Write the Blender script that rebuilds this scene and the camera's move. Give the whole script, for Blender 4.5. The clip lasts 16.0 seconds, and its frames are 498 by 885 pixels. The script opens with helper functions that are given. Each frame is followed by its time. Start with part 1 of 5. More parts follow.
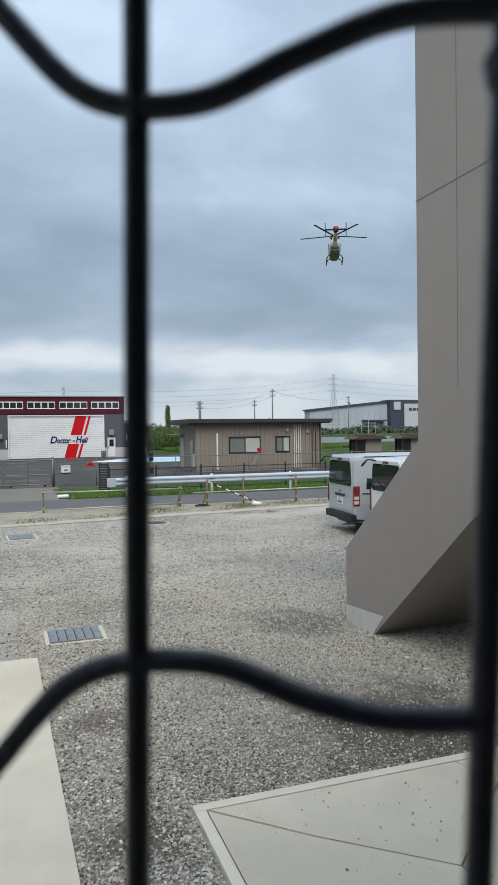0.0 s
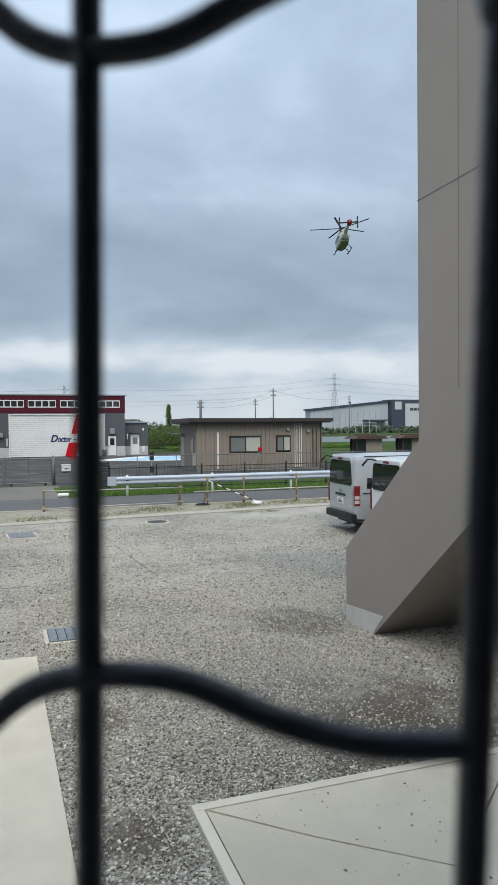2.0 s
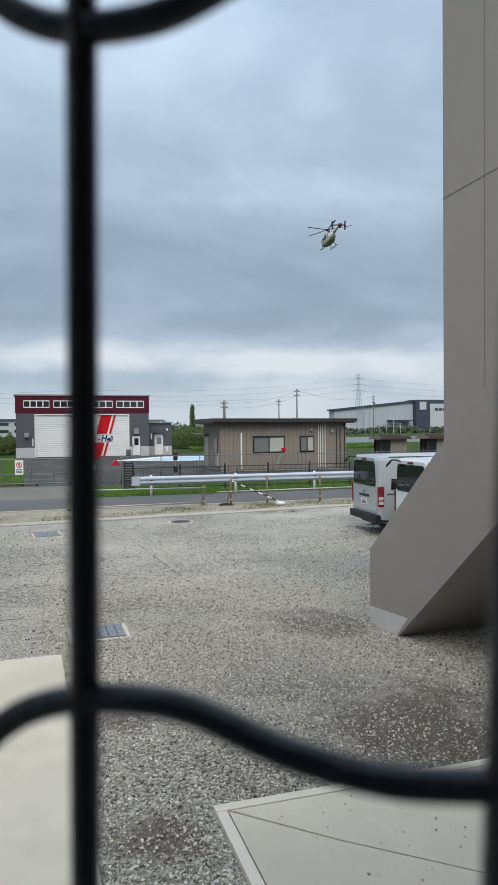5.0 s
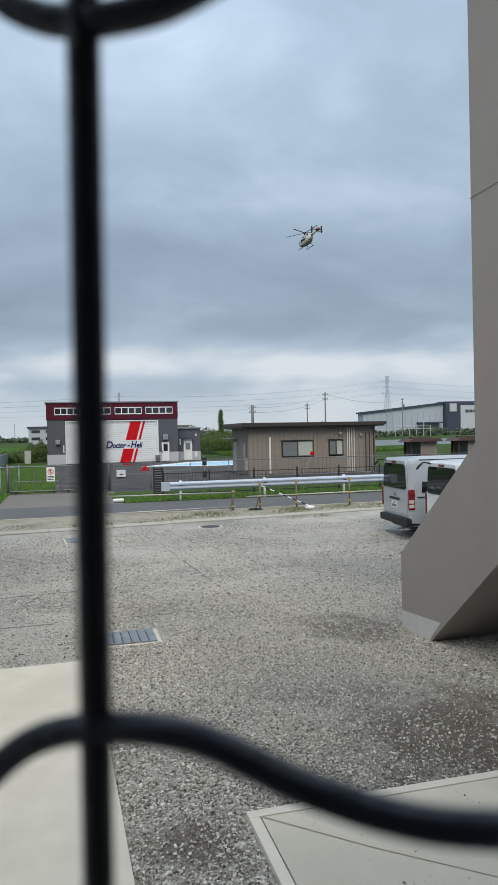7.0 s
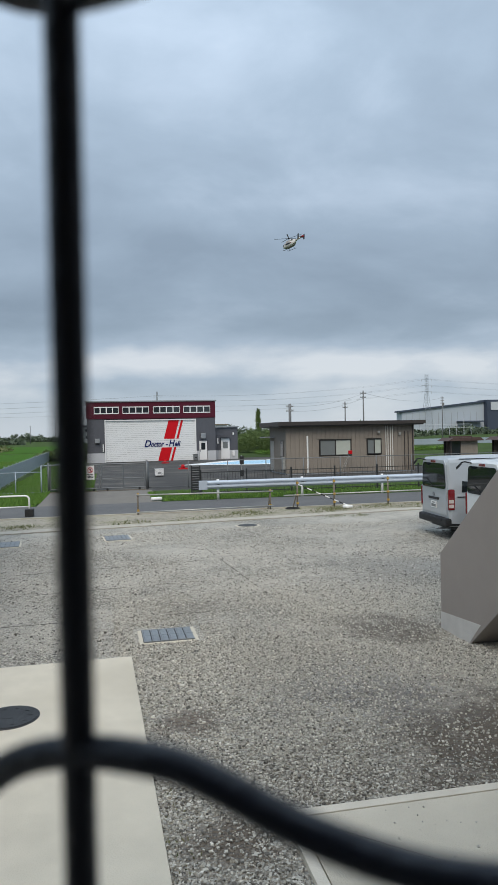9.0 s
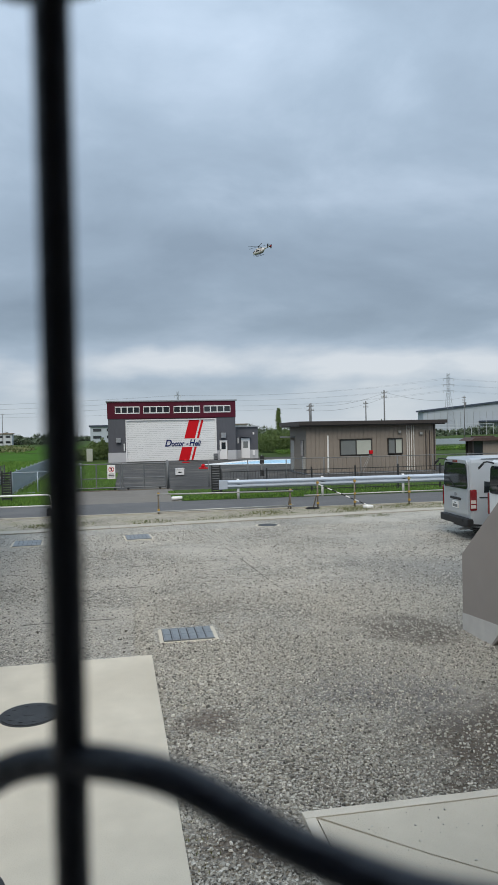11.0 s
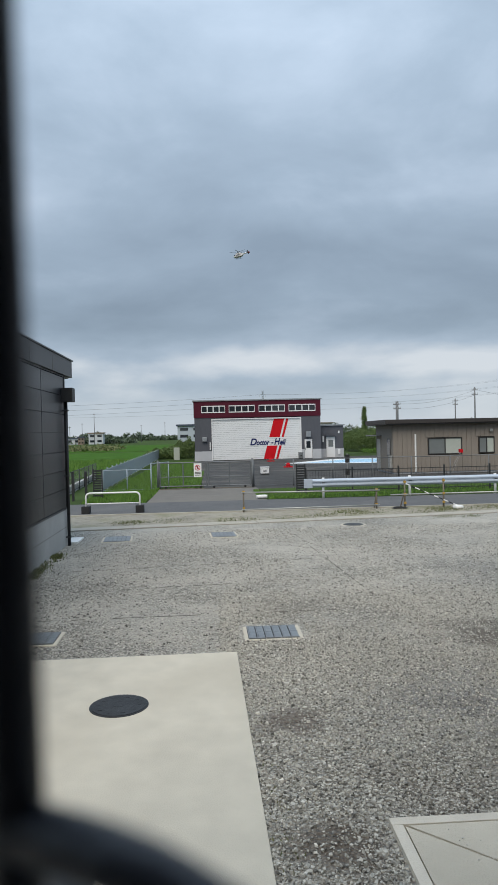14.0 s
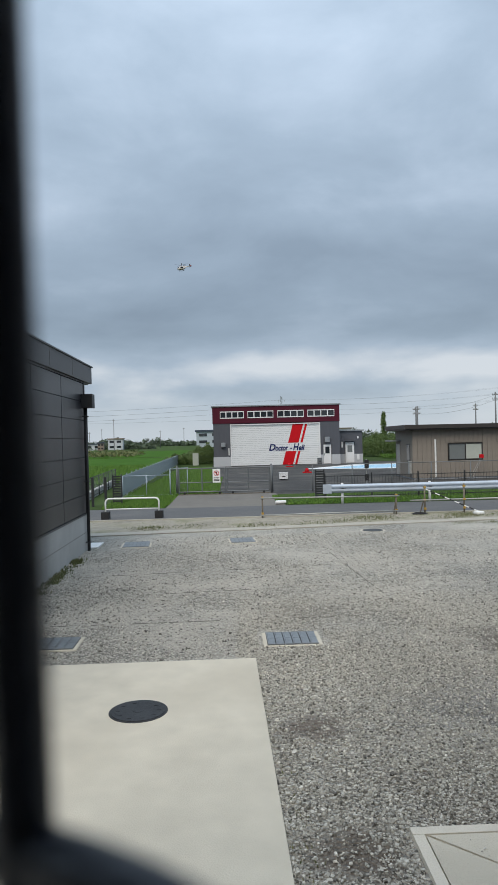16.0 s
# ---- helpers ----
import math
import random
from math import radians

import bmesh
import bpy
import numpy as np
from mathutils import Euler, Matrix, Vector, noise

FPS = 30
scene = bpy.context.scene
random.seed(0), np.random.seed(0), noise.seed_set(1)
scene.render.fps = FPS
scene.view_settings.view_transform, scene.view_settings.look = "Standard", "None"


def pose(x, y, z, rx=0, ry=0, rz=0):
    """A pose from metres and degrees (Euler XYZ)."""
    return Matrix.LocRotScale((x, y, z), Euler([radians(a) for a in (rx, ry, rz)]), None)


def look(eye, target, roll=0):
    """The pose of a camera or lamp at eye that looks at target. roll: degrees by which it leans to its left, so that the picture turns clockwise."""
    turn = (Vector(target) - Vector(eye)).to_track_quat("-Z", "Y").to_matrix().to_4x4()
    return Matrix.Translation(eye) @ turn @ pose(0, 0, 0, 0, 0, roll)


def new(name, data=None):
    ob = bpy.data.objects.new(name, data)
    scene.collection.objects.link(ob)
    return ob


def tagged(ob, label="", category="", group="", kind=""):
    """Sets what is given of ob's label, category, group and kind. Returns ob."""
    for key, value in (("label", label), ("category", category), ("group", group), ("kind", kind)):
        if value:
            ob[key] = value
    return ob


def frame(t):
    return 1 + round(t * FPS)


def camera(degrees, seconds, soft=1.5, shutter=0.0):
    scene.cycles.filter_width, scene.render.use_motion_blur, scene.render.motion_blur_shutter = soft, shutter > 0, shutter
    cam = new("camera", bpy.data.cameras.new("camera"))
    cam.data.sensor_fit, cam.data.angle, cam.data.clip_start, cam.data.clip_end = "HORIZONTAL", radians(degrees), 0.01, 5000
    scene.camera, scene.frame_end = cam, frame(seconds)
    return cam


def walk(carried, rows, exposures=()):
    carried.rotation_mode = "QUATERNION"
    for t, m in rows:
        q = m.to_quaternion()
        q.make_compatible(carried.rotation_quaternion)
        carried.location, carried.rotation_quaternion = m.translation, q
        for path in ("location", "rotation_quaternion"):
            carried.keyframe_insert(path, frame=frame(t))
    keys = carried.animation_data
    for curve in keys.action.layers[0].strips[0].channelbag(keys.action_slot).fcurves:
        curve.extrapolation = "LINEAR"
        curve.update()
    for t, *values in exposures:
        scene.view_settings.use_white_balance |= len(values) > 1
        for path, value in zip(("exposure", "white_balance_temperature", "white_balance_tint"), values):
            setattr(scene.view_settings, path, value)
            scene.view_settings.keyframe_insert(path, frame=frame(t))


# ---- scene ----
cam = camera(39.1, 16.0, soft=0.9)
PATH = [
    (0, (0.0245, 0.0865, 2.6571), (0.6735, 1.9775, 2.6181), -0.7),
    (0.5, (0.0264, 0.0887, 2.6579), (0.6814, 1.9777, 2.6229), -0.6),
    (1, (0.0281, 0.0945, 2.6560), (0.6831, 1.9835, 2.6180), -0.3),
    (1.5, (0.0316, 0.0997, 2.6543), (0.6836, 1.9897, 2.6093), -0.2),
    (2, (0.0349, 0.0982, 2.6549), (0.6819, 1.9902, 2.6139), -0.5),
    (2.5, (0.0343, 0.0965, 2.6574), (0.6683, 1.9925, 2.6264), -0.6),
    (3, (0.0321, 0.0984, 2.6565), (0.6501, 2.0004, 2.6275), -0.4),
    (3.5, (0.0347, 0.1039, 2.6543), (0.6467, 2.0069, 2.6163), -0.3),
    (4, (0.0360, 0.1052, 2.6544), (0.6420, 2.0112, 2.6134), -0.3),
    (6.5, (0.0463, 0.1102, 2.6575), (0.5743, 2.0382, 2.6275), -1),
    (7, (0.0441, 0.1120, 2.6568), (0.5491, 2.0470, 2.6308), -1.2),
    (7.5, (0.0505, 0.1125, 2.6565), (0.5275, 2.0545, 2.6265), -1.2),
    (8, (0.0495, 0.1165, 2.6563), (0.4925, 2.0655, 2.6253), -1.2),
    (8.5, (0.0502, 0.1180, 2.6566), (0.4682, 2.0730, 2.6266), -1.2),
    (9, (0.0523, 0.1186, 2.6574), (0.4533, 2.0776, 2.6304), -1.2),
    (11.5, (0.0588, 0.1235, 2.6574), (0.3758, 2.0975, 2.6304), -1.3),
    (12, (0.0614, 0.1299, 2.6558), (0.3414, 2.1099, 2.6298), -1.4),
    (12.5, (0.0582, 0.1379, 2.6534), (0.2972, 2.1229, 2.6294), -1.1),
    (13, (0.0616, 0.1471, 2.6497), (0.2606, 2.1371, 2.6287), -0.9),
    (13.5, (0.0607, 0.1553, 2.6472), (0.2127, 2.1493, 2.6262), -1),
    (14, (0.0648, 0.1620, 2.6452), (0.1688, 2.1590, 2.6202), -1.3),
    (14.5, (0.0633, 0.1637, 2.6452), (0.1273, 2.1627, 2.6182), -1.3),
    (15, (0.0646, 0.1641, 2.6459), (0.1186, 2.1641, 2.6259), -1.4),
    (15.5, (0.0636, 0.1638, 2.6453), (0.1186, 2.1628, 2.6343), -1.3),
    (16, (0.0652, 0.1640, 2.6456), (0.1162, 2.1630, 2.6376), -1.4),
]
walk(cam, [(t, look(eye, target, roll)) for t, eye, target, roll in PATH],
     [(0.0, -0.02), (4.0, -0.04), (6.5, -0.1), (9.0, -0.16), (12.0, -0.19), (16.0, -0.19)])

# depth of field of a phone lens focused far away
cam.data.dof.use_dof = True
cam.data.dof.focus_distance = 25.0
cam.data.dof.aperture_fstop = 23.0

# ---- world, sun, exposure ----
world = bpy.data.worlds.new("overcast_sky")
scene.world = world
world.use_nodes = True
SUN_EL, SUN_ROT = radians(52), radians(200)


def sky_nodes():
    nt = world.node_tree
    nt.nodes.clear()
    N = nt.nodes.new

    def link(a, b):
        nt.links.new(a, b)

    def math_node(op, a, b=None):
        n = N("ShaderNodeMath")
        n.operation = op
        for i, v in enumerate((a, b)):
            if v is None:
                continue
            if isinstance(v, (int, float)):
                n.inputs[i].default_value = v
            else:
                link(v, n.inputs[i])
        return n.outputs[0]

    tc = N("ShaderNodeTexCoord")
    sep = N("ShaderNodeSeparateXYZ")
    link(tc.outputs["Generated"], sep.inputs[0])
    z = math_node("MAXIMUM", sep.outputs[2], 0.0)
    den = math_node("ADD", z, 0.42)
    comb = N("ShaderNodeCombineXYZ")
    link(math_node("DIVIDE", sep.outputs[0], den), comb.inputs[0])
    link(math_node("DIVIDE", sep.outputs[1], den), comb.inputs[1])

    def fbm(scale, detail, rough, dist, off):
        mp = N("ShaderNodeMapping")
        mp.inputs["Location"].default_value = off
        mp.inputs["Scale"].default_value = (0.75, 1.0, 1.0)
        link(comb.outputs[0], mp.inputs[0])
        n = N("ShaderNodeTexNoise")
        n.inputs["Scale"].default_value = scale
        n.inputs["Detail"].default_value = detail
        n.inputs["Roughness"].default_value = rough
        n.inputs["Distortion"].default_value = dist
        link(mp.outputs[0], n.inputs["Vector"])
        return n.outputs["Fac"]

    big = fbm(1.5, 3, 0.5, 0.08, SKY_BIG)
    mid = fbm(3.6, 7, 0.55, 0.25, SKY_MID)
    # long low cloud rolls near the horizon
    roll_v = N("ShaderNodeCombineXYZ")
    link(math_node("MULTIPLY", sep.outputs[0], 4.2), roll_v.inputs[0])
    link(math_node("MULTIPLY", sep.outputs[1], 4.2), roll_v.inputs[1])
    link(math_node("MULTIPLY", sep.outputs[2], 13.0), roll_v.inputs[2])
    rolls = N("ShaderNodeTexNoise")
    rolls.inputs["Scale"].default_value, rolls.inputs["Detail"].default_value = 1.0, 7
    rolls.inputs["Roughness"].default_value, rolls.inputs["Distortion"].default_value = 0.5, 0.15
    link(roll_v.outputs[0], rolls.inputs["Vector"])
    high = math_node("ADD", math_node("MULTIPLY", big, 0.55), math_node("MULTIPLY", mid, 0.45))
    share = N("ShaderNodeMapRange")
    link(z, share.inputs[0])
    share.inputs[1].default_value, share.inputs[2].default_value = 0.10, 0.26
    share.inputs[3].default_value, share.inputs[4].default_value = 0.65, 0.10
    blend = N("ShaderNodeMix")
    link(share.outputs[0], blend.inputs["Factor"])
    link(high, blend.inputs["A"])
    link(rolls.outputs["Fac"], blend.inputs["B"])
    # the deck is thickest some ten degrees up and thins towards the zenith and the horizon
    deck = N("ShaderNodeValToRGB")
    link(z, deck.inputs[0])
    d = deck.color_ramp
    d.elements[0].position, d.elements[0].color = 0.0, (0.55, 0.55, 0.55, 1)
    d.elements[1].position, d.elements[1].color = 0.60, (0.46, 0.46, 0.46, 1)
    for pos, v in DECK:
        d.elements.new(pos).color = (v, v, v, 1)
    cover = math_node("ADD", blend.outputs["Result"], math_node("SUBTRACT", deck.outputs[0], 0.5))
    ramp = N("ShaderNodeValToRGB")
    link(cover, ramp.inputs[0])
    r = ramp.color_ramp
    r.elements[0].position, r.elements[0].color = 0.35, (0.265, 0.338, 0.425, 1)
    r.elements[1].position, r.elements[1].color = 0.70, (0.74, 0.79, 0.85, 1)
    for pos, c in ((0.47, (0.335, 0.423, 0.525, 1)), (0.56, (0.43, 0.525, 0.64, 1))):
        r.elements.new(pos).color = c
    low = N("ShaderNodeMapRange")
    link(z, low.inputs[0])
    low.inputs[1].default_value, low.inputs[2].default_value = 0.0, 0.085
    low.inputs[3].default_value, low.inputs[4].default_value = 0.8, 0.0
    low.interpolation_type = "SMOOTHSTEP"
    mix = N("ShaderNodeMix")
    mix.data_type = "RGBA"
    link(low.outputs[0], mix.inputs["Factor"])
    link(ramp.outputs[0], mix.inputs["A"])
    mix.inputs["B"].default_value = (0.66, 0.73, 0.80, 1)
    zen = N("ShaderNodeMapRange")
    link(z, zen.inputs[0])
    zen.inputs[1].default_value, zen.inputs[2].default_value = 0.16, 1.0
    zen.inputs[3].default_value, zen.inputs[4].default_value = 1.0, ZENITH
    gain = N("ShaderNodeVectorMath")
    gain.operation = "SCALE"
    link(mix.outputs["Result"], gain.inputs[0])
    link(zen.outputs[0], gain.inputs["Scale"])
    sky = N("ShaderNodeTexSky")
    sky.sky_type = "NISHITA"
    sky.sun_disc = False
    sky.sun_elevation, sky.sun_rotation = SUN_EL, SUN_ROT
    b1, b2, add, out = N("ShaderNodeBackground"), N("ShaderNodeBackground"), N("ShaderNodeAddShader"), N("ShaderNodeOutputWorld")
    link(gain.outputs[0], b1.inputs["Color"])
    b1.inputs["Strength"].default_value = 0.93
    link(sky.outputs[0], b2.inputs["Color"])
    b2.inputs["Strength"].default_value = 0.012
    link(b1.outputs[0], add.inputs[0])
    link(b2.outputs[0], add.inputs[1])
    link(add.outputs[0], out.inputs["Surface"])


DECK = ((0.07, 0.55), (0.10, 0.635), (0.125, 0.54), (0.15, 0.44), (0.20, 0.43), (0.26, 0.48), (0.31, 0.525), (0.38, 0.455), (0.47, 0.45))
SKY_BIG, SKY_MID, ZENITH = (3.1, 1.7, 0.0), (7.3, 2.2, 0.0), 2.6
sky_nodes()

sun = new("sun", bpy.data.lights.new("sun", "SUN"))
sun.data.energy = 2.5
sun.data.angle = radians(40)
sun.data.color = (1.0, 0.9, 0.77)
sun.matrix_world = look((-6.0, -14.0, 22.0), (0.0, 4.0, 0.0))


# ---- materials ----
def mat(name, col, rough=0.7, var=0.15, scale=6.0, bump=0.0, bscale=60.0, metal=0.0, dirt=None, dirt_amount=0.0, stretch=(1, 1, 1), coat=0.0, spec=0.5):
    """A surface with large and fine variation round a base colour, dirt stains and fine relief."""
    m = bpy.data.materials.new(name)
    m.use_nodes = True
    nt = m.node_tree
    bs = nt.nodes["Principled BSDF"]
    tc = nt.nodes.new("ShaderNodeTexCoord")
    mp = nt.nodes.new("ShaderNodeMapping")
    mp.inputs["Scale"].default_value = stretch
    nt.links.new(tc.outputs["Object"], mp.inputs[0])
    n1 = nt.nodes.new("ShaderNodeTexNoise")
    n1.inputs["Scale"].default_value, n1.inputs["Detail"].default_value = scale, 6
    n2 = nt.nodes.new("ShaderNodeTexNoise")
    n2.inputs["Scale"].default_value, n2.inputs["Detail"].default_value = scale * 0.13, 3
    n3 = nt.nodes.new("ShaderNodeTexNoise")
    n3.inputs["Scale"].default_value, n3.inputs["Detail"].default_value = bscale, 4
    for n in (n1, n2, n3):
        nt.links.new(mp.outputs[0], n.inputs["Vector"])
    avg = nt.nodes.new("ShaderNodeMath")
    avg.operation = "ADD"
    nt.links.new(n1.outputs["Fac"], avg.inputs[0])
    nt.links.new(n2.outputs["Fac"], avg.inputs[1])
    mr = nt.nodes.new("ShaderNodeMapRange")
    nt.links.new(avg.outputs[0], mr.inputs[0])
    mr.inputs[1].default_value, mr.inputs[2].default_value = 0.65, 1.35
    mr.inputs[3].default_value, mr.inputs[4].default_value = 1 - var, 1 + var
    sc = nt.nodes.new("ShaderNodeVectorMath")
    sc.operation = "SCALE"
    sc.inputs[0].default_value = col
    nt.links.new(mr.outputs[0], sc.inputs["Scale"])
    src = sc.outputs[0]
    if dirt:
        mx = nt.nodes.new("ShaderNodeMix")
        mx.data_type = "RGBA"
        dr = nt.nodes.new("ShaderNodeMapRange")
        dr.inputs[1].default_value, dr.inputs[2].default_value = 0.5, 0.72
        dr.inputs[3].default_value, dr.inputs[4].default_value = 0.0, dirt_amount
        nt.links.new(n2.outputs["Fac"], dr.inputs[0])
        nt.links.new(dr.outputs[0], mx.inputs["Factor"])
        nt.links.new(src, mx.inputs["A"])
        mx.inputs["B"].default_value = (*dirt, 1)
        src = mx.outputs["Result"]
    nt.links.new(src, bs.inputs["Base Color"])
    bs.inputs["Roughness"].default_value = rough
    bs.inputs["Metallic"].default_value = metal
    bs.inputs["Coat Weight"].default_value = coat
    bs.inputs["Specular IOR Level"].default_value = spec
    if bump:
        bp = nt.nodes.new("ShaderNodeBump")
        bp.inputs["Strength"].default_value = bump
        bp.inputs["Distance"].default_value = 0.02
        nt.links.new(n3.outputs["Fac"], bp.inputs["Height"])
        nt.links.new(bp.outputs[0], bs.inputs["Normal"])
    return m


def gravel_mat():
    m = bpy.data.materials.new("gravel")
    m.use_nodes = True
    nt = m.node_tree
    bs = nt.nodes["Principled BSDF"]
    N, L = nt.nodes.new, nt.links.new
    tc = N("ShaderNodeTexCoord")

    def tex(kind, scale, **kw):
        n = N(kind)
        n.inputs["Scale"].default_value = scale
        for k, v in kw.items():
            n.inputs[k].default_value = v
        L(tc.outputs["Object"], n.inputs["Vector"])
        return n

    def remap(src, a, b, c, d):
        n = N("ShaderNodeMapRange")
        L(src, n.inputs[0])
        for i, v in enumerate((a, b, c, d)):
            n.inputs[i + 1].default_value = v
        return n.outputs[0]

    def blend(fac, x, y, mode="MIX"):
        n = N("ShaderNodeMix")
        n.data_type, n.blend_type = "RGBA", mode
        for key, v in (("Factor", fac), ("A", x), ("B", y)):
            if isinstance(v, (tuple, float)):
                n.inputs[key].default_value = v
            else:
                L(v, n.inputs[key])
        return n.outputs["Result"]

    def math2(op, x, y):
        n = N("ShaderNodeMath")
        n.operation = op
        for i, v in enumerate((x, y)):
            if isinstance(v, float):
                n.inputs[i].default_value = v
            else:
                L(v, n.inputs[i])
        return n.outputs[0]

    small = tex("ShaderNodeTexVoronoi", 38.0)
    large = tex("ShaderNodeTexVoronoi", 27.0)
    patch = tex("ShaderNodeTexNoise", 0.36, Detail=7.0, Roughness=0.65)
    blot = tex("ShaderNodeTexNoise", 1.7, Detail=6.0, Roughness=0.7)
    fine = tex("ShaderNodeTexNoise", 90.0, Detail=3.0)
    sep = N("ShaderNodeSeparateColor")
    L(small.outputs["Color"], sep.inputs[0])
    ramp = N("ShaderNodeValToRGB")
    L(sep.outputs[0], ramp.inputs[0])
    r = ramp.color_ramp
    r.elements[0].color, r.elements[0].position = (0.25, 0.232, 0.195, 1), 0.0
    r.elements[1].color, r.elements[1].position = (0.76, 0.725, 0.64, 1), 1.0
    r.elements.new(0.22).color = (0.515, 0.495, 0.435, 1)
    r.elements.new(0.72).color = (0.68, 0.645, 0.56, 1)
    sep2 = N("ShaderNodeSeparateColor")
    L(large.outputs["Color"], sep2.inputs[0])
    stones = blend(remap(sep2.outputs[1], 0.80, 0.85, 0.0, 0.75), ramp.outputs[0], (0.085, 0.078, 0.066, 1.0))
    # shade between the stones painted into the colour: cell edges darkened
    gap_shade = remap(small.outputs["Distance"], 0.34, 0.72, 1.0, 0.14)
    stones = blend(1.0, stones, gap_shade, "MULTIPLY")
    # compacted pale fines
    fines = blend(remap(fine.outputs["Fac"], 0.35, 0.65, 0.0, 1.0), (0.53, 0.50, 0.43, 1.0), (0.74, 0.70, 0.615, 1.0))
    col = blend(remap(patch.outputs["Fac"], 0.36, 0.60, 0.12, 0.75), stones, fines)
    col = blend(remap(blot.outputs["Fac"], 0.30, 0.55, 0.14, 0.0), col, (0.26, 0.22, 0.18, 1.0))
    # scattered dark clods, with the shadows under stones painted as like specks
    clod_shade = tex("ShaderNodeTexVoronoi", 8.5)
    sep3 = N("ShaderNodeSeparateColor")
    L(clod_shade.outputs["Color"], sep3.inputs[0])
    col = blend(math2("MULTIPLY", remap(clod_shade.outputs["Distance"], 0.13, 0.20, 0.95, 0.0), remap(sep3.outputs[0], 0.5, 0.65, 0.0, 1.0)), col, (0.075, 0.068, 0.056, 1.0))
    clod_shade2 = tex("ShaderNodeTexVoronoi", 15.0)
    sep4 = N("ShaderNodeSeparateColor")
    L(clod_shade2.outputs["Color"], sep4.inputs[0])
    col = blend(math2("MULTIPLY", remap(clod_shade2.outputs["Distance"], 0.17, 0.26, 0.92, 0.0), remap(sep4.outputs[0], 0.55, 0.65, 0.0, 1.0)), col, (0.10, 0.092, 0.078, 1.0))
    # damp brown and grey patches worn by wheels
    for (x, y, rad, tone, amount) in ((3.3, 5.55, 1.5, (0.130, 0.105, 0.080, 1.0), 0.88), (3.75, 8.9, 1.1, (0.140, 0.122, 0.10, 1.0), 0.85), (2.6, 7.0, 1.3, (0.22, 0.22, 0.225, 1.0), 0.5), (0.75, 6.6, 0.42, (0.13, 0.095, 0.07, 1.0), 0.7), (0.75, 4.6, 0.4, (0.115, 0.085, 0.06, 1.0), 0.75), (1.6, 5.2, 0.6, (0.15, 0.12, 0.09, 1.0), 0.45), (5.6, 12.5, 2.0, (0.2, 0.195, 0.185, 1.0), 0.45), (1.2, 10.9, 0.8, (0.2, 0.18, 0.145, 1.0), 0.45)):
        v = N("ShaderNodeVectorMath")
        v.operation = "DISTANCE"
        L(tc.outputs["Object"], v.inputs[0])
        v.inputs[1].default_value = (x, y, 0.0)
        d = math2("ADD", v.outputs["Value"], math2("MULTIPLY", math2("SUBTRACT", blot.outputs["Fac"], 0.5), 2.2 * rad))
        col = blend(remap(d, rad * 0.35, rad, amount, 0.0), col, tone)
    L(col, bs.inputs["Base Color"])
    bs.inputs["Roughness"].default_value = 0.9
    h = math2("ADD", small.outputs["Distance"], math2("MULTIPLY", large.outputs["Distance"], 0.8))
    bp = N("ShaderNodeBump")
    bp.invert = True
    bp.inputs["Strength"].default_value, bp.inputs["Distance"].default_value = 1.0, 0.03
    L(h, bp.inputs["Height"])
    L(bp.outputs[0], bs.inputs["Normal"])
    return m


def stone_mat(name, island=True):
    m = bpy.data.materials.new(name)
    m.use_nodes = True
    nt = m.node_tree
    bs = nt.nodes["Principled BSDF"]
    g = nt.nodes.new("ShaderNodeNewGeometry")
    ramp = nt.nodes.new("ShaderNodeValToRGB")
    nt.links.new(g.outputs["Random Per Island"], ramp.inputs[0])
    r = ramp.color_ramp
    r.elements[0].color, r.elements[0].position = (0.11, 0.103, 0.09, 1), 0.0
    r.elements[1].color, r.elements[1].position = (0.80, 0.77, 0.69, 1), 1.0
    r.elements.new(0.20).color = (0.325, 0.312, 0.275, 1)
    r.elements.new(0.55).color = (0.495, 0.477, 0.42, 1)
    r.elements.new(0.93).color = (0.635, 0.613, 0.547, 1)
    nt.links.new(ramp.outputs[0], bs.inputs["Base Color"])
    bs.inputs["Roughness"].default_value = 0.88
    return m


def leaf_mat(name, a, b):
    m = bpy.data.materials.new(name)
    m.use_nodes = True
    nt = m.node_tree
    bs = nt.nodes["Principled BSDF"]
    g = nt.nodes.new("ShaderNodeNewGeometry")
    ramp = nt.nodes.new("ShaderNodeValToRGB")
    nt.links.new(g.outputs["Random Per Island"], ramp.inputs[0])
    ramp.color_ramp.elements[0].color = (*a, 1)
    ramp.color_ramp.elements[1].color = (*b, 1)
    nt.links.new(ramp.outputs[0], bs.inputs["Base Color"])
    bs.inputs["Roughness"].default_value = 0.7
    return m


def glass_mat(name, col=(0.02, 0.025, 0.03), rough=0.05):
    m = bpy.data.materials.new(name)
    m.use_nodes = True
    bs = m.node_tree.nodes["Principled BSDF"]
    bs.inputs["Base Color"].default_value = (*col, 1)
    bs.inputs["Roughness"].default_value = rough
    bs.inputs["Specular IOR Level"].default_value = 0.6
    return m


